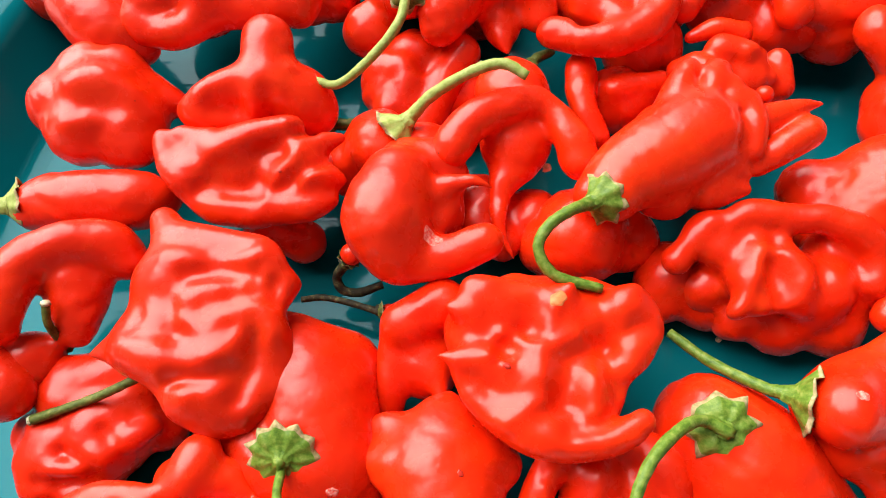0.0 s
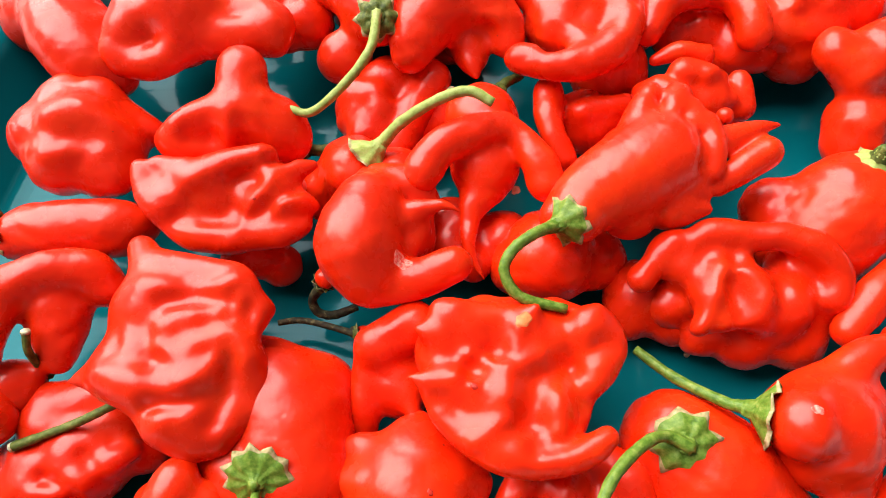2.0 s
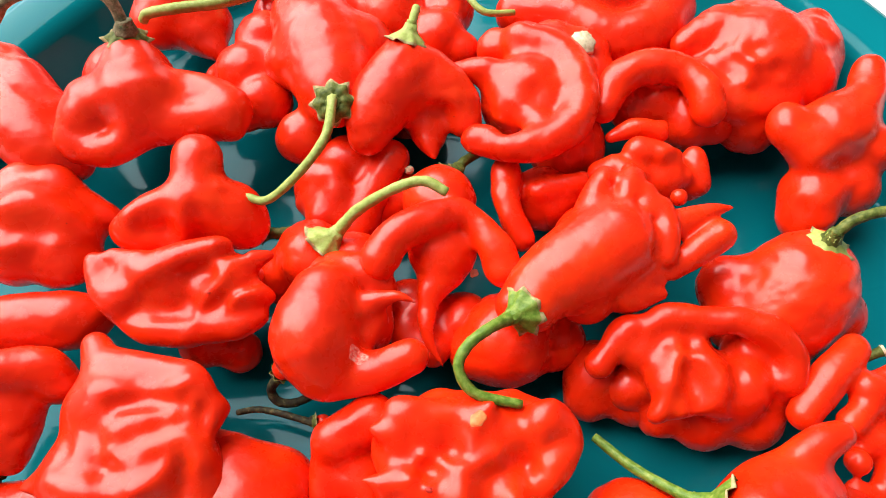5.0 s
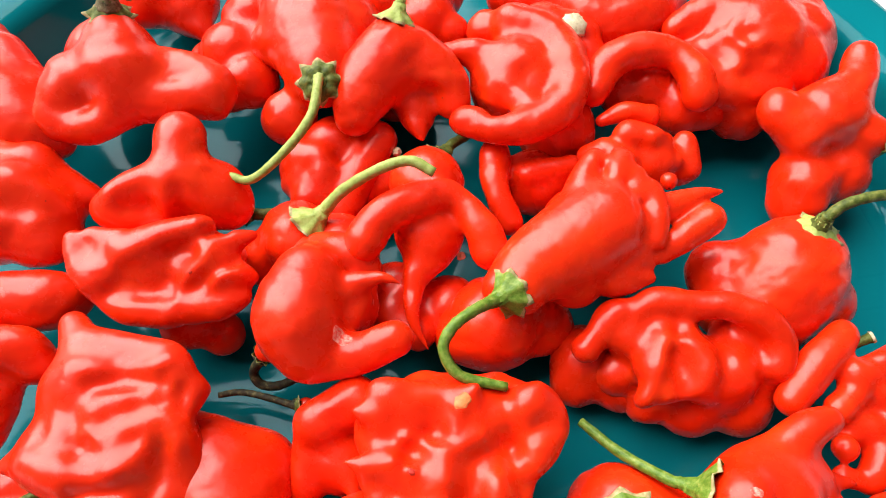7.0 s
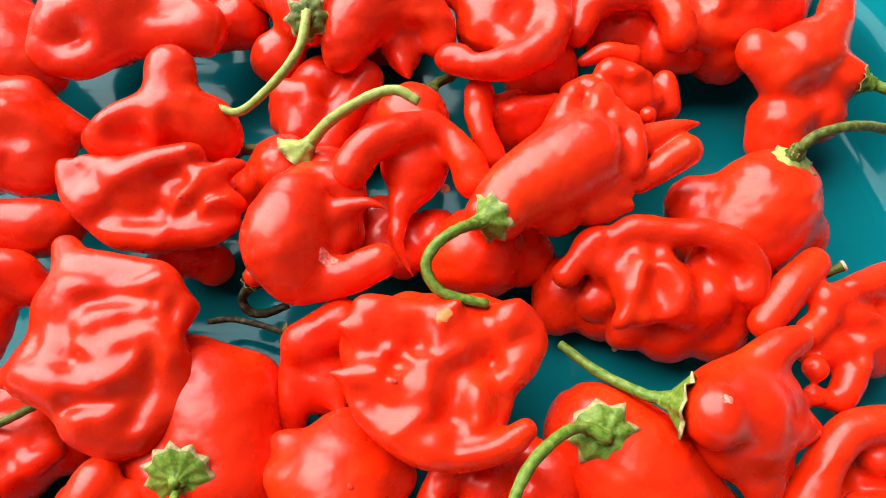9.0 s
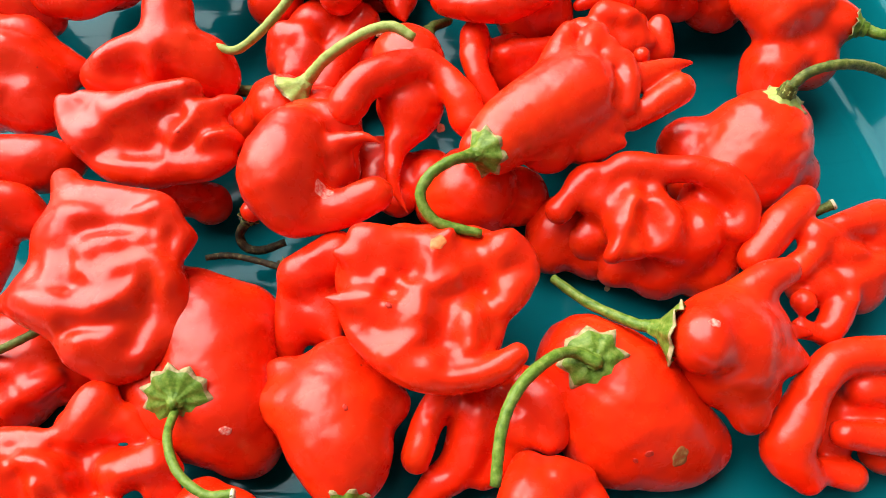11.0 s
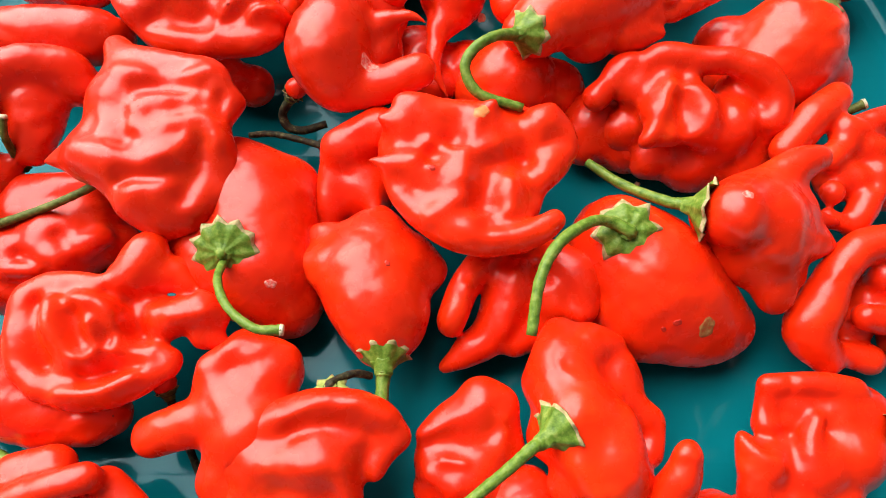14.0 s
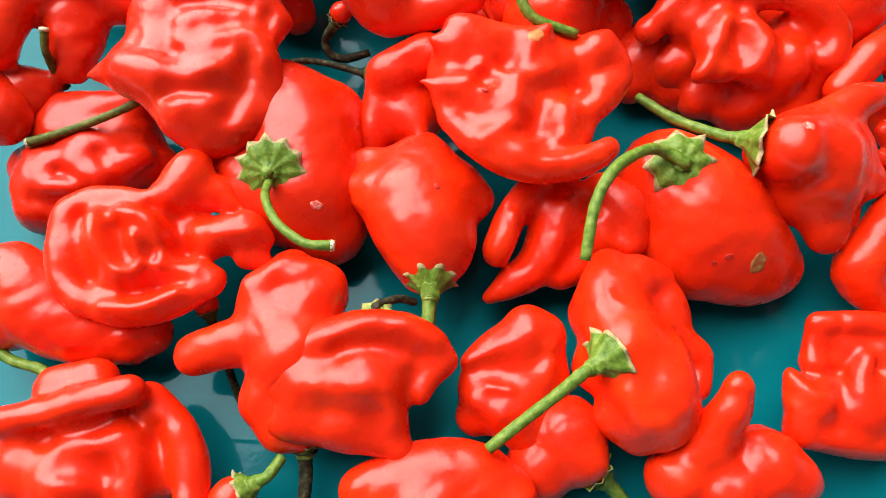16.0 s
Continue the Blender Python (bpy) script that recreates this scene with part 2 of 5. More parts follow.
def mark(v, low, verts, spot, r, what, thing, rng):
    """A scar: a thin patch that lies on the skin, with an uneven edge."""
    def at(p):
        q = (p - low) / CELL
        i = np.clip(np.floor(q).astype(int), 0, np.array(v.shape) - 2)
        f, total = q - i, 0.0
        for c in range(8):
            o = np.array([c & 1, (c >> 1) & 1, c >> 2])
            total += v[tuple(i + o)] * np.prod(np.where(o, f, 1 - f))
        return total
    near = verts[np.argmin(np.linalg.norm(verts - spot, axis=1))]
    slope = np.array([at(near + d) - at(near - d) for d in np.eye(3) * 0.12])
    x, y, z = frame_of(slope)
    a, b = rng.uniform(0, 6), rng.uniform(0, 6)
    pts, faces, cols = [], [], 28
    for k in range(1, 7):
        for c in range(cols):
            t = 2 * math.pi * c / cols
            rr = r * k / 6 * (1 + 0.16 * math.sin(2 * t + a) + 0.08 * math.sin(5 * t + b))
            p = near + rr * (math.cos(t) * x + math.sin(t) * y)
            for _ in range(4):
                p = p - z * at(p)
            pts.append(p + z * (0.018 if k < 5 else 0.010 if k < 6 else -0.03))
    faces.append(tuple(range(cols)))
    for k in range(5):
        for c in range(cols):
            i, j = k * cols + c, k * cols + (c + 1) % cols
            faces.append((i, i + cols, j + cols, j))
    mesh_object("scar", np.array(pts) / 100, faces, SCARS[what][0], thing, SCARS[what][1])


CELL = 0.066
seeds = random.Random(7)


def pepper(label, at, tubes=(), balls=(), dents=(), relief=(), stem=None, thick=0.2, cap=0.6, kind="green", axis=None, blend=0.3, wrinkle=0.05, fold=1.0, melt=0.11, marks=()):
    """A pepper grown from soft tubes and balls (centimetres round its place on the tray), dented and wrinkled, with cap and stem."""
    rng = random.Random(seeds.random())
    shapes = [spline(t, 4) for t in tubes] + [np.array([b]) for b in balls]
    if stem:
        way = np.array(axis if axis else np.array(stem[1]) - np.array(stem[0]), float)
        way /= np.linalg.norm(way)
        if cap > 0:
            base = np.array(stem[0]) - way * cap * 1.15
            shapes.append(np.array([[*base, cap * 1.12]]))
    every = np.vstack(shapes)
    low = (every[:, :3] - every[:, 3:]).min(0) - 0.35
    high = (every[:, :3] + every[:, 3:]).max(0) + 0.35
    low[2] = max(low[2], -0.3)
    size = np.ceil((high - low) / CELL).astype(int) + 1
    g = np.meshgrid(*[low[i] + CELL * np.arange(size[i]) for i in range(3)], indexing="ij")
    p = np.stack(g, -1).astype(np.float32)
    v = None
    for s in shapes:
        d = None
        if len(s) == 1:
            d = np.linalg.norm(p - s[0, :3].astype(np.float32), axis=-1) - s[0, 3]
        for a, b in zip(s[:-1], s[1:]):
            ab = (b - a)[:3].astype(np.float32)
            t = np.clip(((p - a[:3].astype(np.float32)) @ ab) / max(float(ab @ ab), 1e-9), 0, 1)
            seg = np.linalg.norm(p - a[:3].astype(np.float32) - t[..., None] * ab, axis=-1) - (a[3] + t * (b[3] - a[3]))
            d = seg if d is None else np.minimum(d, seg)
        v = d if v is None else smooth_min(v, d, blend * 1.7)
    for x, y, z, r in dents:
        d = np.linalg.norm(p - np.array((x, y, z), np.float32), axis=-1) - r
        v = -smooth_min(-v, d, blend * 1.7)
    v = smooth_min(soften(v, melt), v + 0.10, 0.12)
    # low ridges (+) and furrows (-) drawn along lines on the skin
    flat = np.array((1, 1, 0.4), np.float32)
    for rise, g in relief:
        line, soft = spline(g, 4), None
        for a, b in zip(line[:-1], line[1:]):
            ab = ((b - a)[:3] * flat).astype(np.float32)
            q = (p - a[:3].astype(np.float32)) * flat
            t = np.clip((q @ ab) / max(float(ab @ ab), 1e-9), 0, 1)
            near = ((q - t[..., None] * ab) ** 2).sum(-1) / (a[3] + t * (b[3] - a[3])) ** 2
            soft = near if soft is None else np.minimum(soft, near)
        v = v - rise * np.exp(-soft)
    # soft folds and finer puckers
    o = [rng.uniform(0, 6.28) for _ in range(9)]
    X, Y, Z = p[..., 0], p[..., 1], p[..., 2]
    f = 1.7 * fold
    wx, wy = X + 0.35 * np.sin(1.3 * f * Y + o[0]), Y + 0.35 * np.sin(1.2 * f * Z + o[1])
    n1 = np.sin(f * wx + o[2]) * np.sin(f * wy + o[3]) + 0.7 * np.sin(1.9 * f * wy + 1.1 * f * Z + o[4]) * np.sin(1.6 * f * wx + o[5])
    n2 = np.sin(2.6 * f * wx + 0.8 * Z + o[6]) * np.sin(2.3 * f * wy + o[7]) + 0.5 * np.sin(3.9 * f * Z + 1.5 * f * wx + o[8])
    v = v - wrinkle * (1.6 * (np.sqrt(n1 * n1 + 0.1) - 0.52) + 0.8 * (np.sqrt(n2 * n2 + 0.12) - 0.5))
    v = -smooth_min(-v, Z - 0.04, 0.15)
    verts, faces = skin(v, low, CELL)
    if stem and cap > 0:
        # seat the cap on the skin
        best = 0.0
        for step in np.arange(-0.8, 0.9, 0.04) * cap:
            q = np.rint((np.array(stem[0]) + way * step - low) / CELL).astype(int)
            if (q >= 0).all() and (q < size).all() and v[tuple(q)] < 0:
                best = step
        stem = [tuple(np.array(stem[0]) + way * (best + 0.04 * cap)), *stem[1:]]
    place = pose(at[0] / 100, at[1] / 100, 0)
    if not stem and not marks:
        body = mesh_object("pepper", verts / 100, faces, SKIN)
        body.matrix_world = place
        return tagged(body, label, "pepper", "peppers in the tray")
    thing = tagged(new("pepper"), label, "pepper", "peppers in the tray")
    thing.matrix_world = place
    mesh_object("body", verts / 100, faces, SKIN, thing)
    for spot, r, what in marks:
        mark(v, low, verts, np.array(spot), r, what, thing, rng)
    if not stem:
        return thing
    cap_mat, stem_mat = KINDS[kind]
    if cap > 0:
        cv, cf, rim = calyx_mesh(np.array(stem[0]) / 100, way, cap / 100, thick / 100, rng, 11 if kind == "star" else 8, axis is not None, kind == "star")
        calyx = mesh_object("calyx", cv, cf, cap_mat, thing)
        calyx.data.materials.append(DRY_EDGE)
        for i in rim:
            calyx.data.polygons[i].material_index = 1
    foot = np.array(stem[0])
    lead = [foot + way * cap * 0.05, foot + way * cap * (0.62 if axis is None else 0.36)] if cap > 0 else [foot - way * 0.3]
    path = spline([*lead, *stem[1:]], 8) / 100
    u = np.linspace(0, 1, len(path))
    jitter = np.array([1 + rng.uniform(-0.06, 0.06) for _ in u])
    radii = 0.9 * thick / 100 * jitter * (0.82 + 0.95 * np.exp(-u * 8) + (0.18 if kind in ("tip", "star") else -0.1) * np.exp(-(1 - u) * 12))
    if kind == "cut":
        radii = thick / 100 * jitter
    sv, sf = pipe(path, radii, 16, 0.09)
    st = mesh_object("stem", sv, sf, stem_mat, thing)
    if kind in ("tip", "star", "cut"):
        end, back = path[-1], path[-1] - path[-2]
        back = back / np.linalg.norm(back)
        ev, ef = pipe([end - back * 0.0004, end + back * 0.0005], [radii[-1] * 1.12, radii[-1] * 0.95], 12, 0.08)
        mesh_object("cut_end", ev, ef, STRAW, st, "pale dry cut stalk end")
    return thing


# ---- ground ----
def ground():
    bm = bmesh.new()
    bmesh.ops.create_grid(bm, x_segments=8, y_segments=8, size=40)
    me = bpy.data.meshes.new("ground")
    bm.to_mesh(me)
    bm.free()
    me.materials.append(CLOTH)
    ob = new("ground", me)
    ob.location = (0, 0, -0.004)
    return tagged(ob, "white cloth-covered surface below the tray", "ground", kind="structure")


ground()


# ---- tray ----
def outline(grow, n=160):
    """The tray's rounded outline, grown outwards by some centimetres."""
    pts = []
    for i in range(n):
        a = 2 * math.pi * i / n
        c, s = math.cos(a), math.sin(a)
        e = 2 / 2.35
        pts.append((2.3 + (17.2 + grow) * math.copysign(abs(c) ** e, c), 5.0 + (21.0 + grow) * math.copysign(abs(s) ** e, s)))
    return pts


def tray():
    n = 160
    profile = [(-1.0, -0.06), (-0.35, 0.03), (0.0, 0.08), (0.25, 0.25), (1.3, 2.2), (1.5, 2.5), (1.9, 2.7), (3.0, 2.85), (3.3, 2.8), (3.45, 2.6), (3.3, 2.45),
               (1.95, 2.4), (1.6, 2.1), (0.5, -0.05), (0.2, -0.25), (-0.8, -0.3)]
    verts, faces = [], []
    for grow, z in profile:
        verts += [(x / 100, y / 100, z / 100) for x, y in outline(grow, n)]
    for k in range(len(profile) - 1):
        for i in range(n):
            a, b = k * n + i, k * n + (i + 1) % n
            faces.append((a, b, b + n, a + n))
    faces.append(tuple(range((len(profile) - 1) * n, len(profile) * n))[::-1])
    thing = tagged(new("tray"), "teal green plastic tray with ribbed floor and rounded rim", "tray")
    mesh_object("rim", verts, faces, TEAL, thing)
    # the floor: shallow sloping ribs across the tray, cut to the outline
    bm = bmesh.new()
    ny = 36
    rows = []
    for i in range(ny + 1):
        y = -20.2 + 40.4 * i / ny
        half = 16.8 * max(1 - (abs(y) / 20.6) ** 2.35, 0.02) ** (1 / 2.35)
        for z, dy in ((0.0, 0.0), (0.0, 0.5), (0.0035, 0.6)):
            row = []
            for j in range(25):
                x = half * (2 * j / 24 - 1)
                row.append(bm.verts.new(((2.3 + x) / 100, (5.0 + y + dy - 0.11 * x * (1 - abs(y) / 22) * (1 - (x / half) ** 2)) / 100, z / 100)))
            rows.append(row)
    for r0, r1 in zip(rows[:-1], rows[1:]):
        for j in range(24):
            bm.faces.new((r0[j], r0[j + 1], r1[j + 1], r1[j]))
    me = bpy.data.meshes.new("tray_floor")
    bm.to_mesh(me)
    bm.free()
    me.materials.append(TEAL)
    fl = new("tray_floor", me)
    fl.parent = thing
    return thing


tray()

# ---- peppers ----
pepper('glossy red pepper with long bell body and finger lobes', (8.2, 11.1),
       tubes=[[(-4.01, -1.8, 4, 0.61), (-2.94, -1.11, 4, 1.11), (-1.7, -0.4, 4, 1.36), (-0.93, 0.07, 4, 1.41)],
              [(-1.63, 0.49, 4.2, 0.67), (-1.36, 1.29, 4.4, 0.54), (-1.04, 2.06, 4.5, 0.36)],
              [(-0.57, 1.13, 4.4, 0.68), (-0.22, 1.92, 4.5, 0.44)],
              [(0.05, 0.75, 4.5, 0.53), (0.12, 1.38, 4.6, 0.32)],
              [(0.44, 0.84, 4.6, 0.38), (0.5, 0.01, 4.6, 0.38), (0.43, -0.62, 4.4, 0.29)],
              [(0.99, 0.52, 4.2, 0.47), (1.91, 0.8, 4.4, 0.25), (2.73, 0.87, 4.5, 0.07)],
              [(0.68, -0.83, 3.9, 0.33), (1.35, -0.43, 4.1, 0.43), (2.18, 0.1, 4.2, 0.5)],
              [(-0.23, -0.81, 3.9, 0.63), (0.22, -1.1, 3.9, 0.26)],
              [(-0.58, -1.39, 3.6, 0.6), (0.3, -1.54, 3.8, 0.18)]],
       balls=[(-0.62, -0.92, 3.4, 0.98), (-1.85, -1.26, 3.4, 0.94), (-0.55, 2.04, 4.15, 0.31), (-1.14, 2.09, 4.1, 0.28), (-0.12, 2.48, 4.1, 0.28), (1.29, 1.53, 4, 0.28), (-1.18, 0.69, 2.6, 1.35)],
       relief=[(-0.126, [(-0.86, 1.6, 4.6, 0.17), (-0.95, 0.6, 4.8, 0.17)]),
               (-0.108, [(0.01, 0.25, 4.7, 0.15), (-0.07, -0.62, 4.6, 0.15)]),
               (-0.09, [(-0.36, 0.97, 4.8, 0.15), (-0.3, -0.04, 4.9, 0.15)]),
               (0.072, [(-1.63, 1.13, 4.6, 0.19), (-1.19, 1.92, 4.6, 0.2)])],
       stem=[(-4.09, -2.25, 4.5), (-4.96, -2.86, 5.1), (-5.54, -3.31, 5.1), (-5.78, -3.84, 4.9), (-5.36, -4.44, 4.6), (-4.15, -4.73, 4.4)], thick=0.19, cap=0.70, kind='green',
       blend=0.08, wrinkle=0.01, fold=1, melt=0.08)
pepper('small knobbly red pepper half hidden', (9.1, 14.3),
       tubes=[[(-1.74, -0.18, 3.2, 0.35), (-1.26, -0.16, 3.4, 0.44)],
              [(-0.44, 0.29, 3.6, 0.51), (0.21, 0.13, 3.6, 0.44)],
              [(0.68, 0.07, 3.4, 0.41), (0.85, -0.46, 3.2, 0.44)],
              [(1.61, 0.4, 3, 0.38), (1.64, -0.51, 2.8, 0.41)],
              [(-0.98, -0.36, 3.5, 0.4), (-0.81, -1, 3.5, 0.47)]],
       balls=[(-0.81, -0.36, 2.8, 0.9), (0.34, -0.24, 2.8, 0.9), (1.37, -0.1, 2.5, 0.76), (-0.26, -0.12, 3, 0.74)],
       relief=[(0.09, [(0.24, -0.03, 3.9, 0.19), (0.53, 0.07, 3.9, 0.19)]),
               (-0.108, [(-0.18, -0.33, 3.9, 0.19), (-0.09, -1, 3.8, 0.2)]),
               (-0.108, [(1.02, -0.08, 3.6, 0.19), (0.97, -1.01, 3.4, 0.21)])],
       blend=0.1, wrinkle=0.02, fold=1, melt=0.08)
pepper('red pepper with arched arms and thin tail', (2.2, 11.1),
       tubes=[[(-1.97, -0.22, 3.8, 0.59), (-1.46, 0.43, 4.1, 0.59), (-0.57, 0.93, 4.2, 0.55), (0.44, 1.23, 4.1, 0.45), (0.94, 1.02, 4, 0.4), (1.49, 0.28, 3.8, 0.52), (1.77, -0.42, 3.5, 0.6)],
              [(-0.11, -0.18, 2.9, 0.69), (-0.47, -1.06, 2.8, 0.37), (-0.58, -2.09, 2.7, 0.25), (-0.06, -3.16, 2.2, 0.07)]],
       balls=[(-0.04, 2.3, 2.9, 1.19), (-0, 0.49, 2.9, 1.08)],
       stem=[(0.56, 3.55, 2.7), (0.85, 3.91, 2.7), (1.44, 4.58, 2.2)], thick=0.21, cap=0.54, kind='olive',
       blend=0.12, wrinkle=0.025, fold=1)
pepper('round shiny red pepper with curled horn', (-0.2, 9.2),
       tubes=[[(-1.1, 0.65, 3.9, 0.96), (-1.37, -0.49, 3.8, 1.25), (-1.12, -1.25, 3.5, 1)],
              [(-0.97, 1.54, 3.3, 0.74), (0.04, 1.52, 3.4, 0.67), (0.52, 1.08, 3.2, 0.5)],
              [(-0.14, 0.23, 3.8, 0.41), (0.43, 0.39, 4, 0.32), (1.07, 0.42, 4.2, 0.19), (1.93, 0.03, 4.1, 0.06)],
              [(0.15, -0.4, 3.4, 0.35), (0.56, 0.11, 3.6, 0.19)],
              [(-0.87, -1.62, 3.2, 0.63), (0.41, -1.51, 3.5, 0.59), (1.36, -1.23, 3.8, 0.53)]],
       balls=[(-0.17, 0.13, 2.7, 1.04)],
       stem=[(-2.62, -1.17, 2.2), (-2.97, -1.4, 1.6), (-2.82, -1.69, 1.3), (-2.33, -1.75, 1.2), (-1.62, -1.49, 1.2)], thick=0.17, cap=0.33, kind='dark',
       marks=[((-0.12, -1.19, 4), 0.31, 'white')],
       blend=0.13, wrinkle=0.02, fold=1)
pepper('red pepper with pale green cap and curved stem', (-1.7, 11.5),
       tubes=[],
       balls=[(-0.25, 0.37, 2.4, 1.16), (1.21, -0.14, 2.4, 1.15), (0.41, -0.34, 1.8, 1.29), (-1.25, -0.08, 1.8, 0.92)],
       stem=[(0.44, 0.33, 3.5), (1.38, 0.9, 4.3), (2.45, 1.16, 5), (3.37, 1.24, 5.3), (4.05, 0.89, 5.2)], thick=0.21, cap=0.76, kind='pale',
       blend=0.196, wrinkle=0.03, fold=1)
pepper('red pepper with thick curled rim and cut stalk', (5.5, 17.3),
       tubes=[[(-2.07, -2.03, 3.6, 0.51), (-0.89, -2.55, 3.9, 0.55), (0.36, -2.37, 4, 0.59), (1.28, -1.41, 4, 0.64), (1.44, -0.03, 4, 0.65), (0.93, 1.23, 3.9, 0.69), (-0.15, 1.86, 3.7, 0.78)],
              [(-2.63, 0.83, 3.6, 0.31), (-1.6, 0.61, 3.8, 0.49), (-0.4, -0.02, 3.7, 0.45)],
              [(-0.94, -0.9, 3.7, 0.48), (-0.09, -1.52, 3.9, 0.44)]],
       balls=[(-0.14, -0.13, 3, 1.62), (1.7, 0.72, 2.5, 1.56), (1.2, -1.51, 2.2, 1.32), (1.99, 1.85, 2.9, 1.05), (0.98, 2.18, 2.9, 1.11), (-1.05, 2.26, 3, 0.72), (0.63, 0.67, 2.9, 1.18)],
       dents=[(-1.05, -1.8, 4.3, 0.46), (-0.14, -0.96, 4.75, 0.43)],
       stem=[(1.7, 1.37, 4), (1.78, 1.29, 4.3)], thick=0.43, cap=0.00, kind='cut',
       blend=0.2, wrinkle=0.03, fold=1)
pepper('red pepper with round hooked lobes', (9.9, 16.6),
       tubes=[[(-2.08, -0.11, 3.4, 0.5), (-1.48, 0.85, 3.6, 0.64), (-0.35, 1.29, 3.8, 0.62), (0.72, 1.08, 3.8, 0.54), (1.32, 0.27, 3.7, 0.61), (1.42, -0.34, 3.5, 0.61)],
              [(-1.88, -1, 3, 0.21), (-1.03, -0.8, 3.2, 0.36), (-0.26, -0.95, 3.1, 0.36)]],
       balls=[(0.23, 0.94, 2.2, 1.06), (1.24, 0.18, 2.1, 1.01), (2.19, 0.14, 2, 0.77), (-0.72, 0.73, 2.2, 0.81)],
       relief=[(-0.144, [(-0.67, 0.33, 3.3, 0.45), (0.33, -0.02, 3.3, 0.44)]),
               (0.117, [(-0.13, 0.44, 3.5, 0.29), (0.01, -0.55, 3.4, 0.28)])],
       blend=0.12, wrinkle=0.018, fold=1, melt=0.09)
pepper('wide frilly red pepper by the tray edge', (13.8, 18.5),
       tubes=[[(-2.61, 0.84, 3.2, 0.53), (-1.21, 1.49, 3.4, 0.72), (0.63, 1.94, 3.2, 0.67)],
              [(2.44, 1.71, 2.8, 0.8), (2.7, -0.04, 2.8, 0.37)],
              [(-2.26, -0.64, 2.8, 0.85), (-1.25, -1.6, 2.8, 0.67), (0.58, -1.49, 2.8, 0.6)],
              [(-0.24, 1.24, 3.4, 0.51), (0.14, -0.26, 3.6, 0.43), (0.88, -1.2, 3.2, 0.43)],
              [(-1.73, -0.19, 3.3, 0.48), (-1.02, -1.13, 3.5, 0.39)],
              [(1.06, 0.66, 3.4, 0.49), (1.74, -0.56, 3, 0.44)],
              [(-1.33, -0.1, 3.9, 0.27), (-0.82, -0.7, 4, 0.27)]],
       balls=[(0.17, 0.39, 2.4, 2.19), (1.29, -0.17, 2.4, 1.61), (-0.35, -1.57, 1.8, 1.19), (1.98, 0.87, 2.4, 1.47)],
       dents=[(-1.72, -1.02, 4.4, 0.76), (-0.84, -2.03, 4, 0.41), (-1.67, -0.07, 4.3, 0.35), (-0.73, -0.44, 4.4, 0.31), (-0.01, -1.19, 4.1, 0.34), (-1.17, -1.47, 4.2, 0.26)],
       blend=0.12, wrinkle=0.035, fold=1)
pepper('red pepper at the far side of the tray', (8.7, 21.1),
       tubes=[[(-3.29, 0.53, 2.6, 0.82), (-1.64, 0.13, 2.8, 0.96), (-0.09, -1.03, 2.8, 1), (1.42, -0.81, 2.8, 1.05), (2.55, 0.47, 2.6, 0.97)]],
       balls=[(-0.22, 1.61, 2, 2.01), (1.24, -0.86, 1.8, 1.08)],
       blend=0.14, wrinkle=0.018, fold=1)
pepper('knobbly red pepper between other peppers', (1.7, 21.4),
       tubes=[],
       balls=[(0.66, -0.74, 2.4, 1.11), (1.59, -1.32, 2.4, 0.67), (-1.03, 0.45, 2.4, 1.3), (1.15, 0.72, 2.2, 0.99), (-2.36, 1.13, 2.2, 1.1)],
       stem=[(1.36, 1.63, 3.2), (1.79, 0.2, 3.6), (2.39, -0.65, 3.6), (3.5, -0.53, 3.4)], thick=0.16, cap=0.49, kind='pale',
       blend=0.105, wrinkle=0.03, fold=1)
pepper('red pepper with drooping leg lobes and green cap', (1.7, 16.7),
       tubes=[[(-0.44, 1.48, 4.4, 0.7), (-0.62, 0.84, 4.1, 1.15), (-1.37, -0.13, 3.9, 1.06), (-1.78, -1.13, 3.6, 0.69)],
              [(0.21, 0.91, 4, 0.93), (1.12, 0.2, 3.7, 0.78), (1.47, -0.54, 3.4, 0.56)],
              [(0.17, -0.39, 3, 0.72), (0.28, -1.19, 3, 0.37), (0.38, -1.75, 3, 0.13)],
              [(-0.44, 0.06, 4.2, 0.44), (0.38, 0.09, 4.2, 0.36), (1.01, -0.04, 4, 0.37)]],
       # second ball: hidden mass behind the legs, added to shade the gap beside them
       balls=[(0.08, 0.42, 2.7, 0.93), (-0.52, 1.69, 1.9, 1.55)],
       dents=[(-0.06, -1.12, 4.5, 0.39), (0.89, -0.96, 4.1, 0.36), (0.63, -0.55, 3.95, 0.33)],
       stem=[(-0.4, 1.64, 4.8), (-0.28, 1.95, 5.1), (-0.04, 2.82, 5.2)], thick=0.20, cap=0.66, kind='pale',
       blend=0.15, wrinkle=0.03, fold=1)
pepper('dull red pepper with fuzzy cap and drooping stem', (-1.8, 19),
       tubes=[[(0.58, -1.46, 3.6, 1.31), (0.1, 0.35, 3.4, 1.64), (-0.39, 1.89, 3.2, 1.45)]],
       balls=[(-1.11, -0.07, 3.2, 0.84), (-0.63, -2.62, 2.4, 0.95), (1.26, 0.54, 3, 1.43), (0.07, 1.29, 1.9, 1.93)],
       stem=[(0.69, -2.81, 4.6), (0.54, -4.2, 4.8), (-0.18, -5.12, 4.4), (-1.28, -5.89, 3.9), (-2.05, -5.7, 3.8)], thick=0.18, cap=0.67, kind='mossy', axis=(0, -0.5, 0.85),
       blend=0.196, wrinkle=0.018, fold=1)
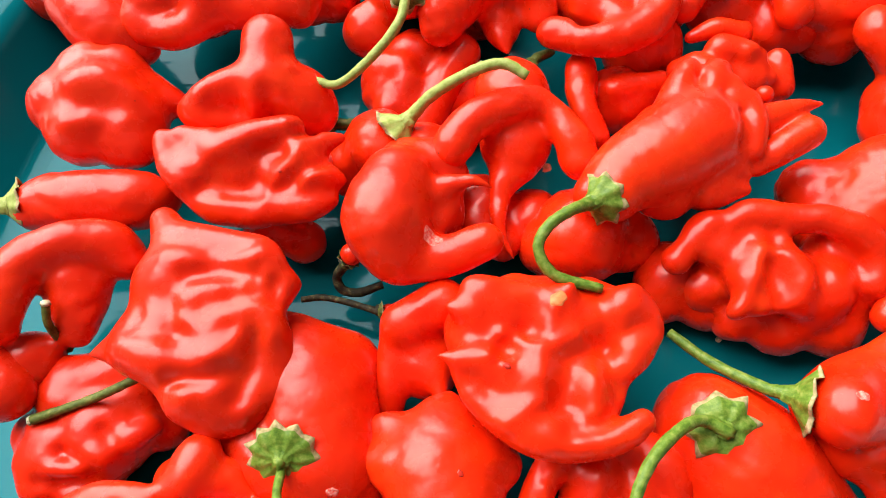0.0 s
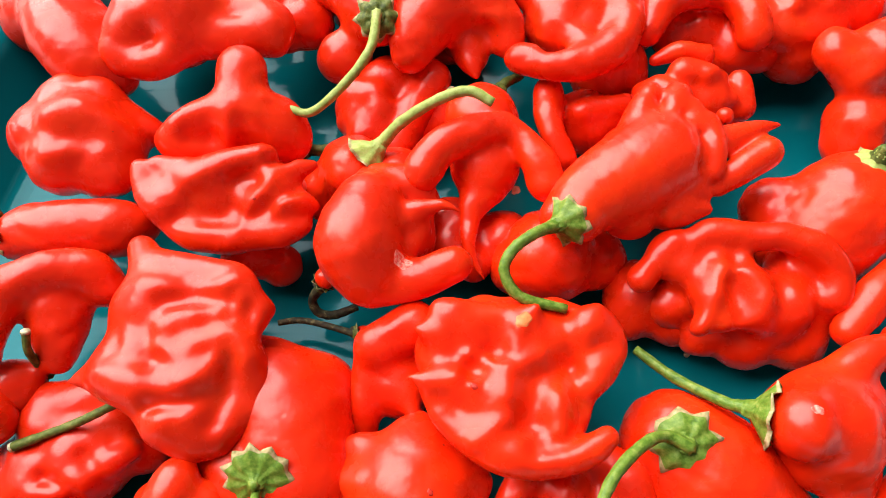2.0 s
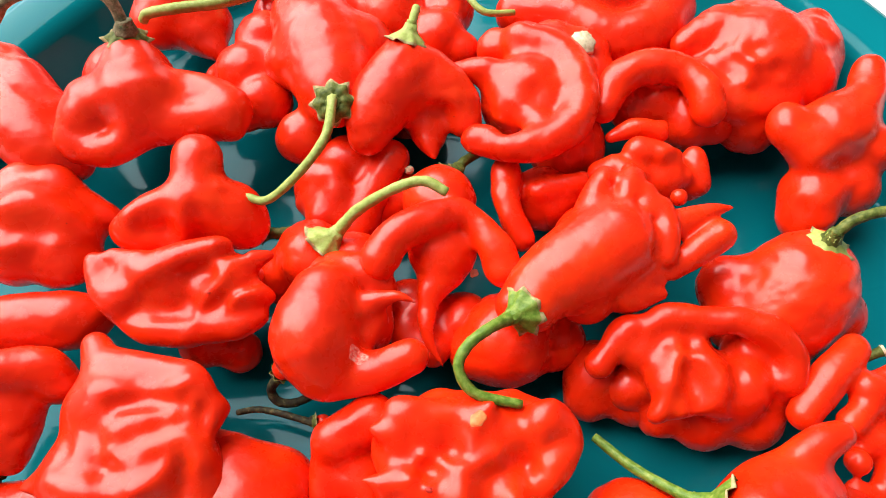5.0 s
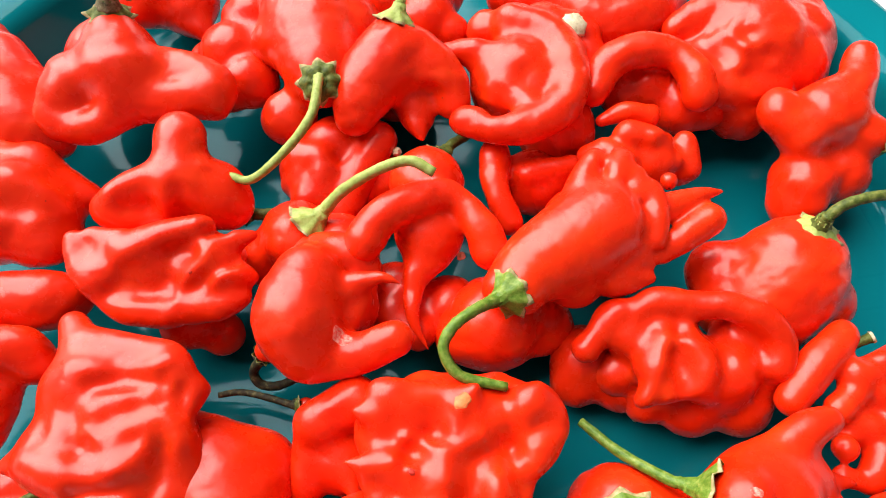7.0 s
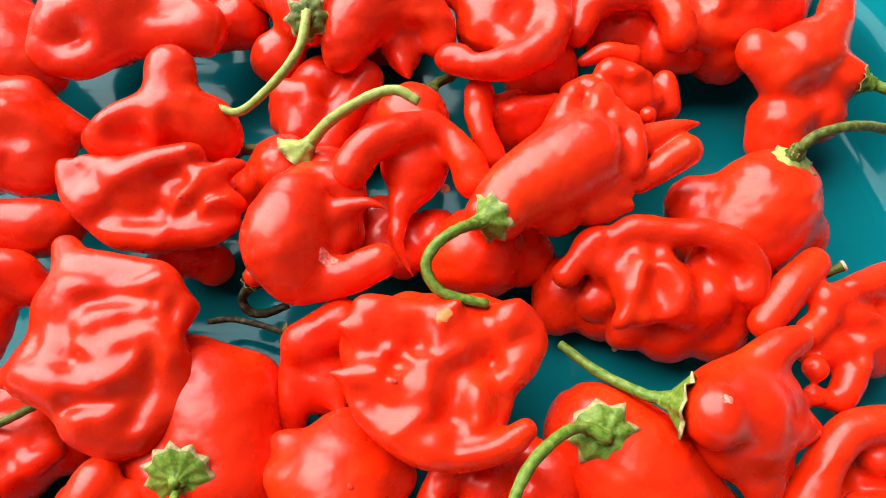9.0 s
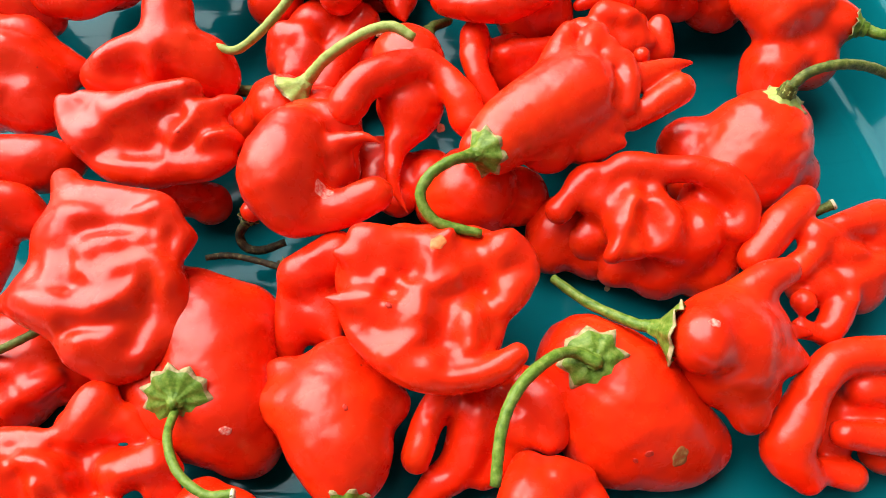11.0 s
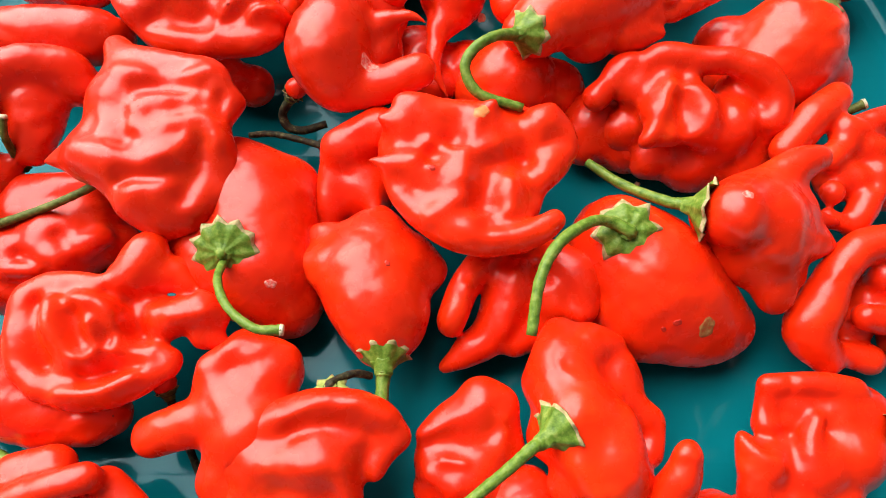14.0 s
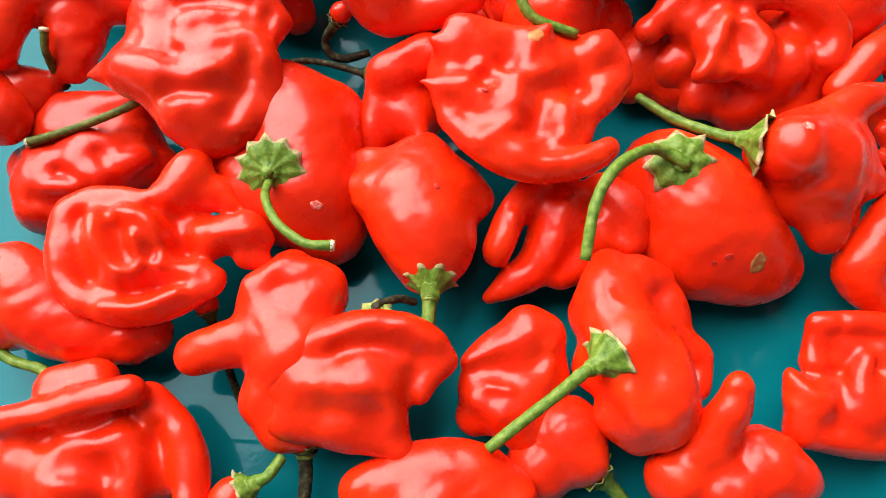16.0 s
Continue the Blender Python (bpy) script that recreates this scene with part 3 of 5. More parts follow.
pepper('red pepper lying low on the tray', (-1, 14.1),
       tubes=[[(1.63, 1.23, 2.6, 0.62), (0.95, -0.03, 2.4, 0.61), (0.44, -1.09, 2, 0.6)],
              [(-1.04, 0.69, 2.6, 0.46), (-0.24, 0.31, 2.8, 0.45), (-0.08, -0.54, 2.4, 0.45)],
              [(-0.68, -0.78, 2.1, 0.57), (-1.09, -1.25, 1.8, 0.45)]],
       balls=[(-0.57, 0.38, 1.8, 1.17), (0.06, 1.27, 2, 1.1), (0.2, -0.54, 1.6, 0.97)],
       blend=0.14, wrinkle=0.035, fold=1)
pepper('red pepper with a thin twisted finger', (5.4, 13.6),
       tubes=[[(-0.98, 0.94, 2.8, 0.53), (-1.03, -0.36, 2.8, 0.44), (-0.58, -1.42, 2.4, 0.44)],
              [(0.07, 0.13, 2.8, 0.41), (1.51, 0.41, 2.8, 0.38)]],
       balls=[(0.33, 0.39, 1.8, 1.13), (0.93, 0.25, 2.2, 0.69)],
       blend=0.105, wrinkle=0.03, fold=1)
pepper('knobbly red pepper behind the larger ones', (-4.3, 19),
       tubes=[],
       balls=[(-0.26, 0.12, 2.6, 1.07), (0.35, 1.56, 2.6, 1.09), (-0.29, -1.43, 2.4, 0.76), (-1.26, 0.23, 2.2, 0.58), (0.48, -1.03, 2.4, 0.97), (0.7, 0.38, 2.4, 1.04)],
       blend=0.105, wrinkle=0.03, fold=1)
pepper('large red pepper with flared skirt and grey stem', (-7.3, 17),
       tubes=[[(-0.55, 1.36, 4.4, 0.86), (-0.26, 0.14, 4, 1.46)],
              [(-2.05, -1.5, 3.5, 0.55), (-1.07, -1.67, 3.6, 0.59), (0.1, -1.04, 3.8, 0.63), (1.37, -0.92, 3.8, 0.63), (2.53, -0.78, 3.7, 0.63)],
              [(1.05, 0.36, 3.8, 0.87), (2.67, -0.17, 3.7, 0.68), (2.84, -1.06, 3.6, 0.35)],
              [(-1.67, -0.22, 3.8, 1.12), (-2.34, -1.18, 3.6, 0.63)]],
       # the last, low ball is unseen bulk, added to keep light out of the gap
       balls=[(-0.64, 0.06, 3.2, 1.31), (1.08, 0.11, 3.2, 0.96), (-1.78, -0.44, 3, 1.11), (-1.34, 1.86, 2.5, 1.58)],
       relief=[(0.09, [(-0.15, -1.25, 4.5, 0.45), (1.39, -0.77, 4.5, 0.5), (2.76, -0.56, 4.3, 0.46)]),
               (-0.108, [(0.99, 0.93, 4.4, 0.64), (1.66, -0.14, 4.4, 0.46)]),
               (-0.09, [(-1.13, -1.17, 4.3, 0.5), (-0.05, -0.71, 4.5, 0.41)])],
       stem=[(-0.56, 1.64, 4.7), (-0.46, 1.78, 5.2), (-0.8, 2.33, 6.2), (-2.32, 2.59, 6.4), (-3.94, 2.48, 6), (-4.64, 2.2, 5.4)], thick=0.24, cap=0.70, kind='grey',
       blend=0.2, wrinkle=0.012, fold=1, melt=0.14)
pepper('red pepper leaning on the tray wall', (-11.4, 17.2),
       tubes=[[(-1.59, 2, 3, 1.01), (-0.43, -0.17, 3.2, 1.23), (0.64, -1.48, 3.1, 1.06), (1.49, -1.76, 2.8, 0.68)],
              [(-0.46, 1.37, 3.4, 0.67), (0.72, -0.21, 3.2, 0.77)]],
       balls=[(-1.95, 1.24, 2.4, 1.32), (1.43, -0.88, 2.8, 0.7)],
       blend=0.21, wrinkle=0.018, fold=1)
pepper('red pepper with pointed tail', (-6.6, 21.3),
       tubes=[[(0.16, -0, 2.2, 0.82), (0.79, -0.75, 2.2, 0.43), (1.17, -1.24, 2.1, 0.13)]],
       balls=[(-0.78, 1.27, 2.4, 1.57), (0.1, 0.57, 2.2, 1.13), (-1.54, 0.43, 2.4, 0.97)],
       blend=0.196, wrinkle=0.018, fold=1)
pepper('red pepper with long pale stem', (-3.4, 22.7),
       tubes=[],
       balls=[(0.44, 0.45, 2.4, 1.24), (-0.42, -0.49, 2.2, 0.79)],
       stem=[(-0.61, -0.2, 3.2), (-1.93, -1.49, 3.9), (-3.23, -1.86, 4.1), (-4.39, -1.89, 3.9), (-4.69, -1.96, 3.6)], thick=0.24, cap=0.81, kind='pale',
       blend=0.196, wrinkle=0.03, fold=1)
pepper('red pepper with upright thumb lobe', (-5.8, 13.1),
       tubes=[[(0.48, 1.38, 4.2, 0.79), (0.46, 0.67, 4, 0.77), (0.56, -0.01, 3.7, 0.91)],
              [(-1.5, -0.76, 3.7, 0.52), (-0.89, -0.42, 3.9, 0.59), (-0.08, -0.04, 4, 0.62)],
              [(-1.81, -0.58, 3.3, 0.46), (-1.11, -0.96, 3.4, 0.59)]],
       balls=[(1.34, -0.03, 3.1, 1.08), (-0.42, -0.33, 2.8, 1.19), (-1.1, -0.37, 2.9, 0.83), (1.82, -0.29, 2.8, 0.72)],
       relief=[(-0.198, [(-0.87, -0.88, 4.1, 0.31), (-0.46, -0.83, 4.1, 0.35)]),
               (0.135, [(0.32, -0.44, 4.2, 0.31), (0.26, -1.2, 4.1, 0.29)]),
               (-0.135, [(0.67, -0.55, 4.3, 0.27), (0.86, -1.08, 4.2, 0.31)]),
               (0.108, [(-1.35, -0.51, 4, 0.28), (-0.76, -0.12, 4, 0.28), (0.05, -0.11, 4.1, 0.28)]),
               (0.108, [(1.28, 0.96, 4.6, 0.28), (1.36, 0.31, 4.5, 0.28)])],
       stem=[(2.03, -0.14, 2), (2.75, -0.25, 2.1), (3.4, -0, 1.8)], thick=0.24, cap=0.41, kind='olive',
       blend=0.22, wrinkle=0.012, fold=1, melt=0.13)
pepper('broad frilly red pepper seen from the blossom end', (-5.2, 10.4),
       tubes=[[(-2.94, 0.87, 3.8, 0.3), (-2.69, 0.12, 3.6, 0.4), (-2.29, -0.35, 3.6, 0.43), (-1.84, -0.36, 3.6, 0.36)],
              [(-2.13, 0.15, 3.7, 0.43), (-1.28, 0.49, 3.9, 0.47), (-0.29, 0.79, 4, 0.47), (0.64, 0.97, 4.1, 0.4)],
              [(-2.38, 0.95, 3.8, 0.3), (-1.48, 0.78, 3.9, 0.33)],
              [(1.02, 0.48, 3.8, 0.54), (1.71, 0.68, 3.8, 0.34), (2.26, 0.86, 3.8, 0.19)],
              [(1.45, -0.18, 3.6, 0.57), (2.26, -0.33, 3.4, 0.23)],
              [(-2.2, -0.63, 3.2, 0.28), (-1.4, -0.96, 3.2, 0.53), (-0.5, -1.14, 3.1, 0.53), (0.33, -1.17, 3.1, 0.43), (1.35, -1.09, 3.2, 0.43), (1.96, -0.84, 3.2, 0.27)]],
       balls=[(-1.88, 0.34, 3.1, 0.93), (-0.68, 0.31, 3.1, 1.03), (0.54, 0.08, 3.1, 0.92), (1.16, 0.5, 3, 0.73), (-1.3, -0.62, 2.9, 0.65), (0.05, -0.65, 2.9, 0.61), (-2.55, 0.51, 3.1, 0.65), (1.01, 0.99, 4.25, 0.25)],
       relief=[(-0.162, [(-2.2, 0.27, 4.2, 0.38), (-1.84, 0.08, 4.2, 0.34)]),
               (0.144, [(-1.88, -0.19, 4.2, 0.33), (-1.06, 0.19, 4.4, 0.33), (-0.15, 0.68, 4.4, 0.34), (0.72, 0.92, 4.4, 0.3)]),
               (-0.18, [(-0.79, -0.59, 4.4, 0.4), (-0.18, -0.43, 4.4, 0.44)]),
               (0.144, [(0.28, -0.73, 4.2, 0.26), (0.74, -0.35, 4.3, 0.28), (1.16, 0.08, 4.2, 0.26)]),
               (0.108, [(0.26, -1.08, 4, 0.26), (1.18, -0.67, 4, 0.28), (1.94, -0.37, 3.9, 0.24)]),
               (-0.162, [(0.43, -0.92, 4.1, 0.2), (1.11, -0.5, 4.1, 0.2), (1.78, -0.11, 4, 0.21)]),
               (-0.126, [(0.11, 0.11, 4.5, 0.26), (0.58, 0.22, 4.5, 0.24)]),
               (-0.135, [(-1.61, -0.85, 4, 0.22), (-0.73, -0.88, 4, 0.24), (-0.01, -0.87, 4, 0.22)]),
               (-0.135, [(1.07, 0.73, 4.1, 0.21), (1.45, 0.85, 4, 0.19)])],
       marks=[((0.36, -0.79, 4.9), 0.06, 'bruise')],
       blend=0.17, wrinkle=0.024, fold=1, melt=0.11)
pepper('crumpled red pepper near the tray wall', (-10.2, 13.2),
       tubes=[[(0.51, 0.59, 2.7, 0.77), (1.49, 0.24, 2.5, 0.52), (1.96, 0.17, 2.4, 0.26)],
              [(-1.02, 1.32, 3.2, 0.62), (-0.86, 1.57, 3.4, 0.26)],
              [(0.89, -1.55, 2.7, 0.64), (1.32, -1.23, 2.6, 0.43)]],
       balls=[(-0.37, -0, 2.9, 1.44), (-0.85, -0.94, 2.8, 1.17), (0.59, -0.6, 2.8, 1.08), (-1.11, 0.8, 3, 0.95), (-0.07, 1.08, 3, 0.84), (0.28, -1.38, 2.6, 0.8), (-1.65, -0.1, 2.8, 1.08)],
       relief=[(0.108, [(-0.88, -0.28, 4, 0.36), (0.1, 0.02, 4.2, 0.39), (0.94, -0.4, 4.2, 0.39)]),
               (-0.0918, [(-0.39, -0.89, 4.2, 0.35), (0.83, -0.89, 4.3, 0.39)]),
               (0.108, [(-0.77, -1.52, 4, 0.42), (0.39, -1.48, 4.2, 0.42), (1.16, -1.7, 4, 0.38)]),
               (-0.0864, [(1.37, -0.47, 4, 0.32), (1.45, -1.61, 4, 0.35)]),
               (-0.0648, [(-0.97, 0.52, 4, 0.32), (0.18, 0.88, 4, 0.32)]),
               (0.0648, [(-0.13, -2.01, 3.6, 0.35), (0.89, -2.15, 3.6, 0.35)])],
       blend=0.17, wrinkle=0.02, fold=1, melt=0.12)
pepper('smooth red pepper lying on its side', (-10.1, 9.9),
       tubes=[[(-1.86, -0.24, 2.6, 0.77), (-0.56, -0.05, 2.6, 0.92), (0.94, 0.06, 2.4, 0.88), (1.61, 0.22, 2.2, 0.58)]],
       balls=[],
       stem=[(-2.14, -0.23, 2.7), (-2.82, -0.39, 2.9), (-3.52, -0.47, 2.8)], thick=0.23, cap=0.69, kind='pale',
       blend=0.196, wrinkle=0.03, fold=1)
pepper('red pepper with arched lobe and dry stem', (-10.6, 7),
       tubes=[[(-1.39, -1.12, 3.2, 0.66), (-1.09, 0.26, 3.4, 0.68), (0.04, 1.07, 3.4, 0.6), (1.09, 1.25, 3, 0.7), (1.6, 0.9, 2.6, 0.58)],
              [(0.24, 0.15, 2.4, 0.93), (0.34, -0.96, 2.2, 0.54)]],
       balls=[(-0.91, -1.83, 1.8, 0.87)],
       stem=[(-0.1, -1.32, 2), (-0.1, -1.1, 2.9), (-0.03, -0.66, 3.4)], thick=0.14, cap=0.00, kind='tip',
       blend=0.175, wrinkle=0.03, fold=1)
pepper('big crumpled glossy red pepper', (-6.3, 6.2),
       tubes=[[(-1.51, 2.57, 3.4, 0.44), (-1.07, 1.84, 3.6, 0.57), (-0.54, 1, 3.6, 0.81)],
              [(-0.64, 1.87, 3.7, 0.51), (0.54, 1.55, 3.8, 0.53), (1.47, 1.41, 4, 0.42), (1.88, 1.09, 4.1, 0.28)],
              [(1.4, 0.85, 3.8, 0.62), (2.06, 0.62, 3.8, 0.4), (2.41, 0.56, 3.7, 0.2)],
              [(-1.06, -0.75, 3.5, 0.87), (-2.16, -1.1, 3.4, 0.42), (-2.94, -1.3, 3.4, 0.09)],
              [(-1.57, -1.23, 3.5, 0.63), (-0.84, -1.53, 3.7, 0.66), (-0.1, -1.63, 3.7, 0.61)],
              [(-0.1, -2.36, 3.4, 0.73), (0.5, -2.72, 3.1, 0.68)],
              [(1.12, -2.42, 3.1, 0.83), (1.7, -2.08, 3.1, 0.54)],
              [(1.97, 0.26, 3.7, 0.4), (1.74, -0.22, 3.8, 0.42), (1.88, -0.81, 3.7, 0.45)],
              [(2.02, -1.32, 3.3, 0.48), (2.09, -1.88, 3.1, 0.39)]],
       balls=[(-0.84, 0.67, 3.1, 1.33), (0.37, -0.16, 3.1, 1.37), (-1.45, -0.63, 3, 0.96), (0.55, -1.47, 3.1, 1.27), (1.1, 0.51, 3.2, 0.91), (-0.34, -1.59, 3.1, 0.96), (1.45, -0.81, 3.1, 0.86), (1.11, -1.67, 2.9, 0.88)],
       relief=[(0.117, [(-0.22, -0.09, 4.55, 0.3), (0.26, 0.21, 4.6, 0.34), (1.13, 0.29, 4.65, 0.4)]),
               (0.135, [(0.93, -0.48, 4.6, 0.3), (0.31, -0.78, 4.55, 0.36), (-0.27, -0.67, 4.55, 0.26)]),
               (-0.126, [(0.35, -0.44, 4.8, 0.33), (0.88, -0.13, 4.8, 0.28)]),
               (0.126, [(-0.88, 1.06, 4.3, 0.31), (0.08, 1.03, 4.45, 0.28), (1.13, 1, 4.45, 0.26), (1.57, 1.16, 4.4, 0.26)]),
               (-0.126, [(-0.31, 0.56, 4.6, 0.24), (0.67, 0.59, 4.7, 0.22), (1.45, 0.6, 4.6, 0.22)]),
               (0.108, [(1.79, -0.3, 4.1, 0.31), (1.9, -0.76, 4, 0.34)]),
               (-0.18, [(1.97, 0.4, 4.3, 0.19), (1.95, -0.09, 4.3, 0.2)]),
               (0.162, [(1.35, -0.36, 4.4, 0.3), (1.2, -1.08, 4.4, 0.33), (0.58, -1.61, 4.3, 0.36)]),
               (0.18, [(-1.76, -1.35, 4, 0.42), (-0.77, -1.55, 4.2, 0.53)]),
               (0.162, [(0.14, -2.45, 4, 0.49), (0.51, -2.52, 4, 0.49)]),
               (-0.18, [(1.62, -1, 4.3, 0.23), (1.43, -1.74, 4.1, 0.26), (1.19, -2.52, 3.8, 0.26)]),
               (-0.18, [(-0.36, -2.13, 4.1, 0.24), (0.45, -2.07, 4.2, 0.26), (1.02, -1.9, 4.3, 0.23)]),
               (-0.108, [(-1.41, -0.65, 4.1, 0.42), (-0.53, -1.01, 4.3, 0.36)])],
       stem=[(-1.28, -1.42, 2.9), (-2.03, -1.83, 2.7), (-2.92, -2.19, 2.5), (-3.76, -2.44, 2.3), (-4.74, -2.73, 2.1)], thick=0.15, cap=0.26, kind='tip',
       blend=0.19, wrinkle=0.012, fold=1, melt=0.13)
pepper('wrinkled red pepper underneath another', (-9.6, 4.3),
       tubes=[[(0.39, -1.75, 1.9, 0.41), (-0.33, -2.05, 1.9, 0.34), (-0.85, -2.15, 1.8, 0.2)],
              [(-0.18, -1.25, 1.9, 0.32), (-0.99, -1.12, 1.9, 0.25), (-1.68, -0.92, 1.8, 0.13)],
              [(0.04, -1.59, 1.9, 0.28), (0.07, -0.75, 2, 0.32), (0.23, -0.38, 2, 0.29)],
              [(0.54, -1.74, 1.9, 0.32), (1.23, -1.27, 1.9, 0.38), (1.69, -0.92, 1.8, 0.32)],
              [(-1.3, -2.43, 1.3, 0.48), (-1.63, -1.79, 1.4, 0.39)],
              [(-1.01, 0.53, 1.6, 0.56), (0.18, 0.54, 1.7, 0.6), (1.17, 0.75, 1.6, 0.5)]],
       balls=[(-0.99, -1.57, 1, 1.12), (0.24, -1, 1.1, 1.29), (0.91, -0.22, 1.1, 1.01), (-1.27, -2.21, 0.8, 0.82), (-0.08, -2.51, 0.8, 0.82), (-1.82, -1.01, 0.9, 0.7), (1.74, -0.77, 0.8, 0.68), (-0.91, 0.01, 1.2, 1.01), (-0.11, 0.15, 1.2, 1.01)],
       relief=[(-0.135, [(-0.48, -1.63, 2.1, 0.2), (0.42, -2.07, 2.2, 0.2)]),
               (-0.126, [(0.61, -1.1, 2.2, 0.22), (1.06, -1.64, 2.1, 0.22)]),
               (-0.126, [(-1.07, -2.38, 1.8, 0.2), (-0.13, -2.46, 1.8, 0.2)])],
       blend=0.14, wrinkle=0.016, fold=1, melt=0.1)
pepper('plump matt red pepper with dry starry cap', (-3.9, 3.7),
       tubes=[[(-1.24, 1.78, 1.8, 1.29), (0.2, 0.69, 1.9, 1.72), (0.74, -1.25, 1.8, 1.6)],
              [(-1.95, 0.49, 1.6, 1.14), (-0.45, -1.19, 1.7, 1.42)]],
       balls=[(1.22, 1.41, 1.7, 0.91), (1.4, -2.19, 1.3, 0.98)],
       stem=[(0.04, -0.84, 2.7), (-0.04, -1.44, 3.2), (0.05, -2.36, 4), (0.52, -3.25, 4.5), (1.25, -3.82, 4.7), (1.91, -3.86, 4.7)], thick=0.14, cap=0.88, kind='star', axis=(-0.1, -0.62, 0.78),
       marks=[((1.22, -2.17, 3.1), 0.16, 'pale')],
       blend=0.35, wrinkle=0.02, fold=1)
pepper('red pepper with bent tube lobes', (-0.8, 5.2),
       tubes=[[(-0.26, 0.78, 2.6, 0.68), (0.82, 1.35, 2.8, 0.71)],
              [(-0.48, 0.5, 2.2, 0.51), (-0.63, -0.63, 1.8, 0.51), (-0.73, -1.24, 1.4, 0.45)],
              [(0.48, 0.13, 2.2, 0.31), (0.79, -1.15, 2.2, 0.2)]],
       balls=[(0.34, 0.03, 1.6, 1.05)],
       stem=[(-1.1, 1.59, 1.4), (-2.04, 1.9, 1.3), (-2.8, 2.09, 1.2), (-3.46, 2.02, 1.2)], thick=0.13, cap=0.26, kind='dark', axis=(-0.9, -0.1, 0.2),
       blend=0.14, wrinkle=0.03, fold=1)
pepper('star-shaped glossy red pepper seen from below', (2.7, 4.7),
       tubes=[[(-1.18, 0.9, 4.1, 0.7), (-1.73, 1.47, 4.4, 0.5), (-1.99, 1.66, 4.4, 0.34)],
              [(-1.64, 0.89, 4.1, 0.55), (-2.18, 1.12, 4.4, 0.31), (-2.56, 1.18, 4.5, 0.14)],
              [(-1.62, -0.15, 4.1, 0.61), (-2.22, -0.13, 4.3, 0.33), (-2.85, -0.07, 4.4, 0.11)],
              [(-1.65, 1.61, 4.4, 0.38), (-0.71, 1.48, 4.35, 0.41), (0.07, 1.35, 4.4, 0.34), (0.49, 1.61, 4.7, 0.19)],
              [(1.5, 1.12, 4.1, 0.63), (1.95, 1.4, 4.4, 0.38), (2.14, 1.61, 4.5, 0.2)],
              [(2.16, 1.27, 4, 0.61), (2.5, 0.79, 3.9, 0.46), (2.05, 0.13, 3.8, 0.55), (1.68, -0.31, 3.8, 0.37)],
              [(-1.45, -1.23, 3.9, 0.48), (-0.62, -1.8, 3.9, 0.57), (0.5, -2, 3.9, 0.57), (1.47, -1.9, 4, 0.48), (2.12, -1.61, 4.1, 0.34)],
              [(-2.22, -0.42, 4.1, 0.3), (-1.88, -0.95, 4, 0.38), (-1.45, -1.32, 3.9, 0.42)]],
       balls=[(-1.5, 0.83, 3.4, 1.19), (0.11, 1.03, 3.4, 1.3), (1.51, 1.1, 3.3, 0.98), (-0.54, -0.41, 3.4, 1.26), (0.89, -0.69, 3.3, 1.07), (-1.56, -0.29, 3.3, 0.79), (2.17, 1.11, 3.3, 0.74), (-0.78, 1.67, 3.4, 0.79), (1.11, 1.51, 3.4, 0.82), (-0.22, -1.26, 3.2, 0.81)],
       relief=[(0.144, [(-0.79, 0.25, 4.6, 0.26), (-0.11, 0.13, 4.65, 0.28), (0.65, 0.41, 4.65, 0.26)]),
               (0.117, [(-0.29, 0.03, 4.6, 0.26), (-0.33, -0.59, 4.5, 0.26)]),
               (0.162, [(0.9, -0.68, 4.55, 0.33), (0.95, -1.37, 4.45, 0.32)]),
               (0.126, [(-1.21, -1.71, 4.35, 0.24), (-0.85, -1.43, 4.45, 0.27), (-0.34, -1.21, 4.5, 0.24)]),
               (-0.198, [(-1.22, 0.07, 4.6, 0.28), (-1.04, 0.04, 4.6, 0.28)]),
               (0.09, [(-1.61, -0.1, 4.6, 0.15), (-1.58, -0.14, 4.6, 0.15)]),
               (0.09, [(-1.27, 0.45, 4.6, 0.16), (-1.24, 0.43, 4.6, 0.16)]),
               (0.09, [(-1.16, -0.35, 4.6, 0.15), (-1.11, -0.36, 4.6, 0.15)]),
               (-0.18, [(1.3, 1.4, 4.6, 0.25), (1.43, 0.54, 4.5, 0.26), (1.46, -0.27, 4.4, 0.3), (1.64, -0.77, 4.2, 0.28)]),
               (-0.18, [(0.31, -1.87, 4.5, 0.25), (1.05, -1.75, 4.5, 0.24), (1.67, -1.26, 4.4, 0.24)]),
               (-0.198, [(-1.47, 0.73, 4.7, 0.52), (-0.56, 0.66, 4.7, 0.52)]),
               (-0.162, [(0.25, -0.68, 4.7, 0.37), (0.17, -1.08, 4.7, 0.37)]),
               (-0.126, [(-1.89, -0.73, 4.6, 0.34), (-1.44, -1.22, 4.6, 0.37)]),
               (0.108, [(0.05, 1.1, 4.7, 0.25), (-0.11, 0.58, 4.7, 0.23)])],
       marks=[((0.16, 1.32, 5.2), 0.24, 'pale2'), ((-1.18, -0.31, 5.2), 0.10, 'bruise')],
       blend=0.17, wrinkle=0.024, fold=1, melt=0.12)
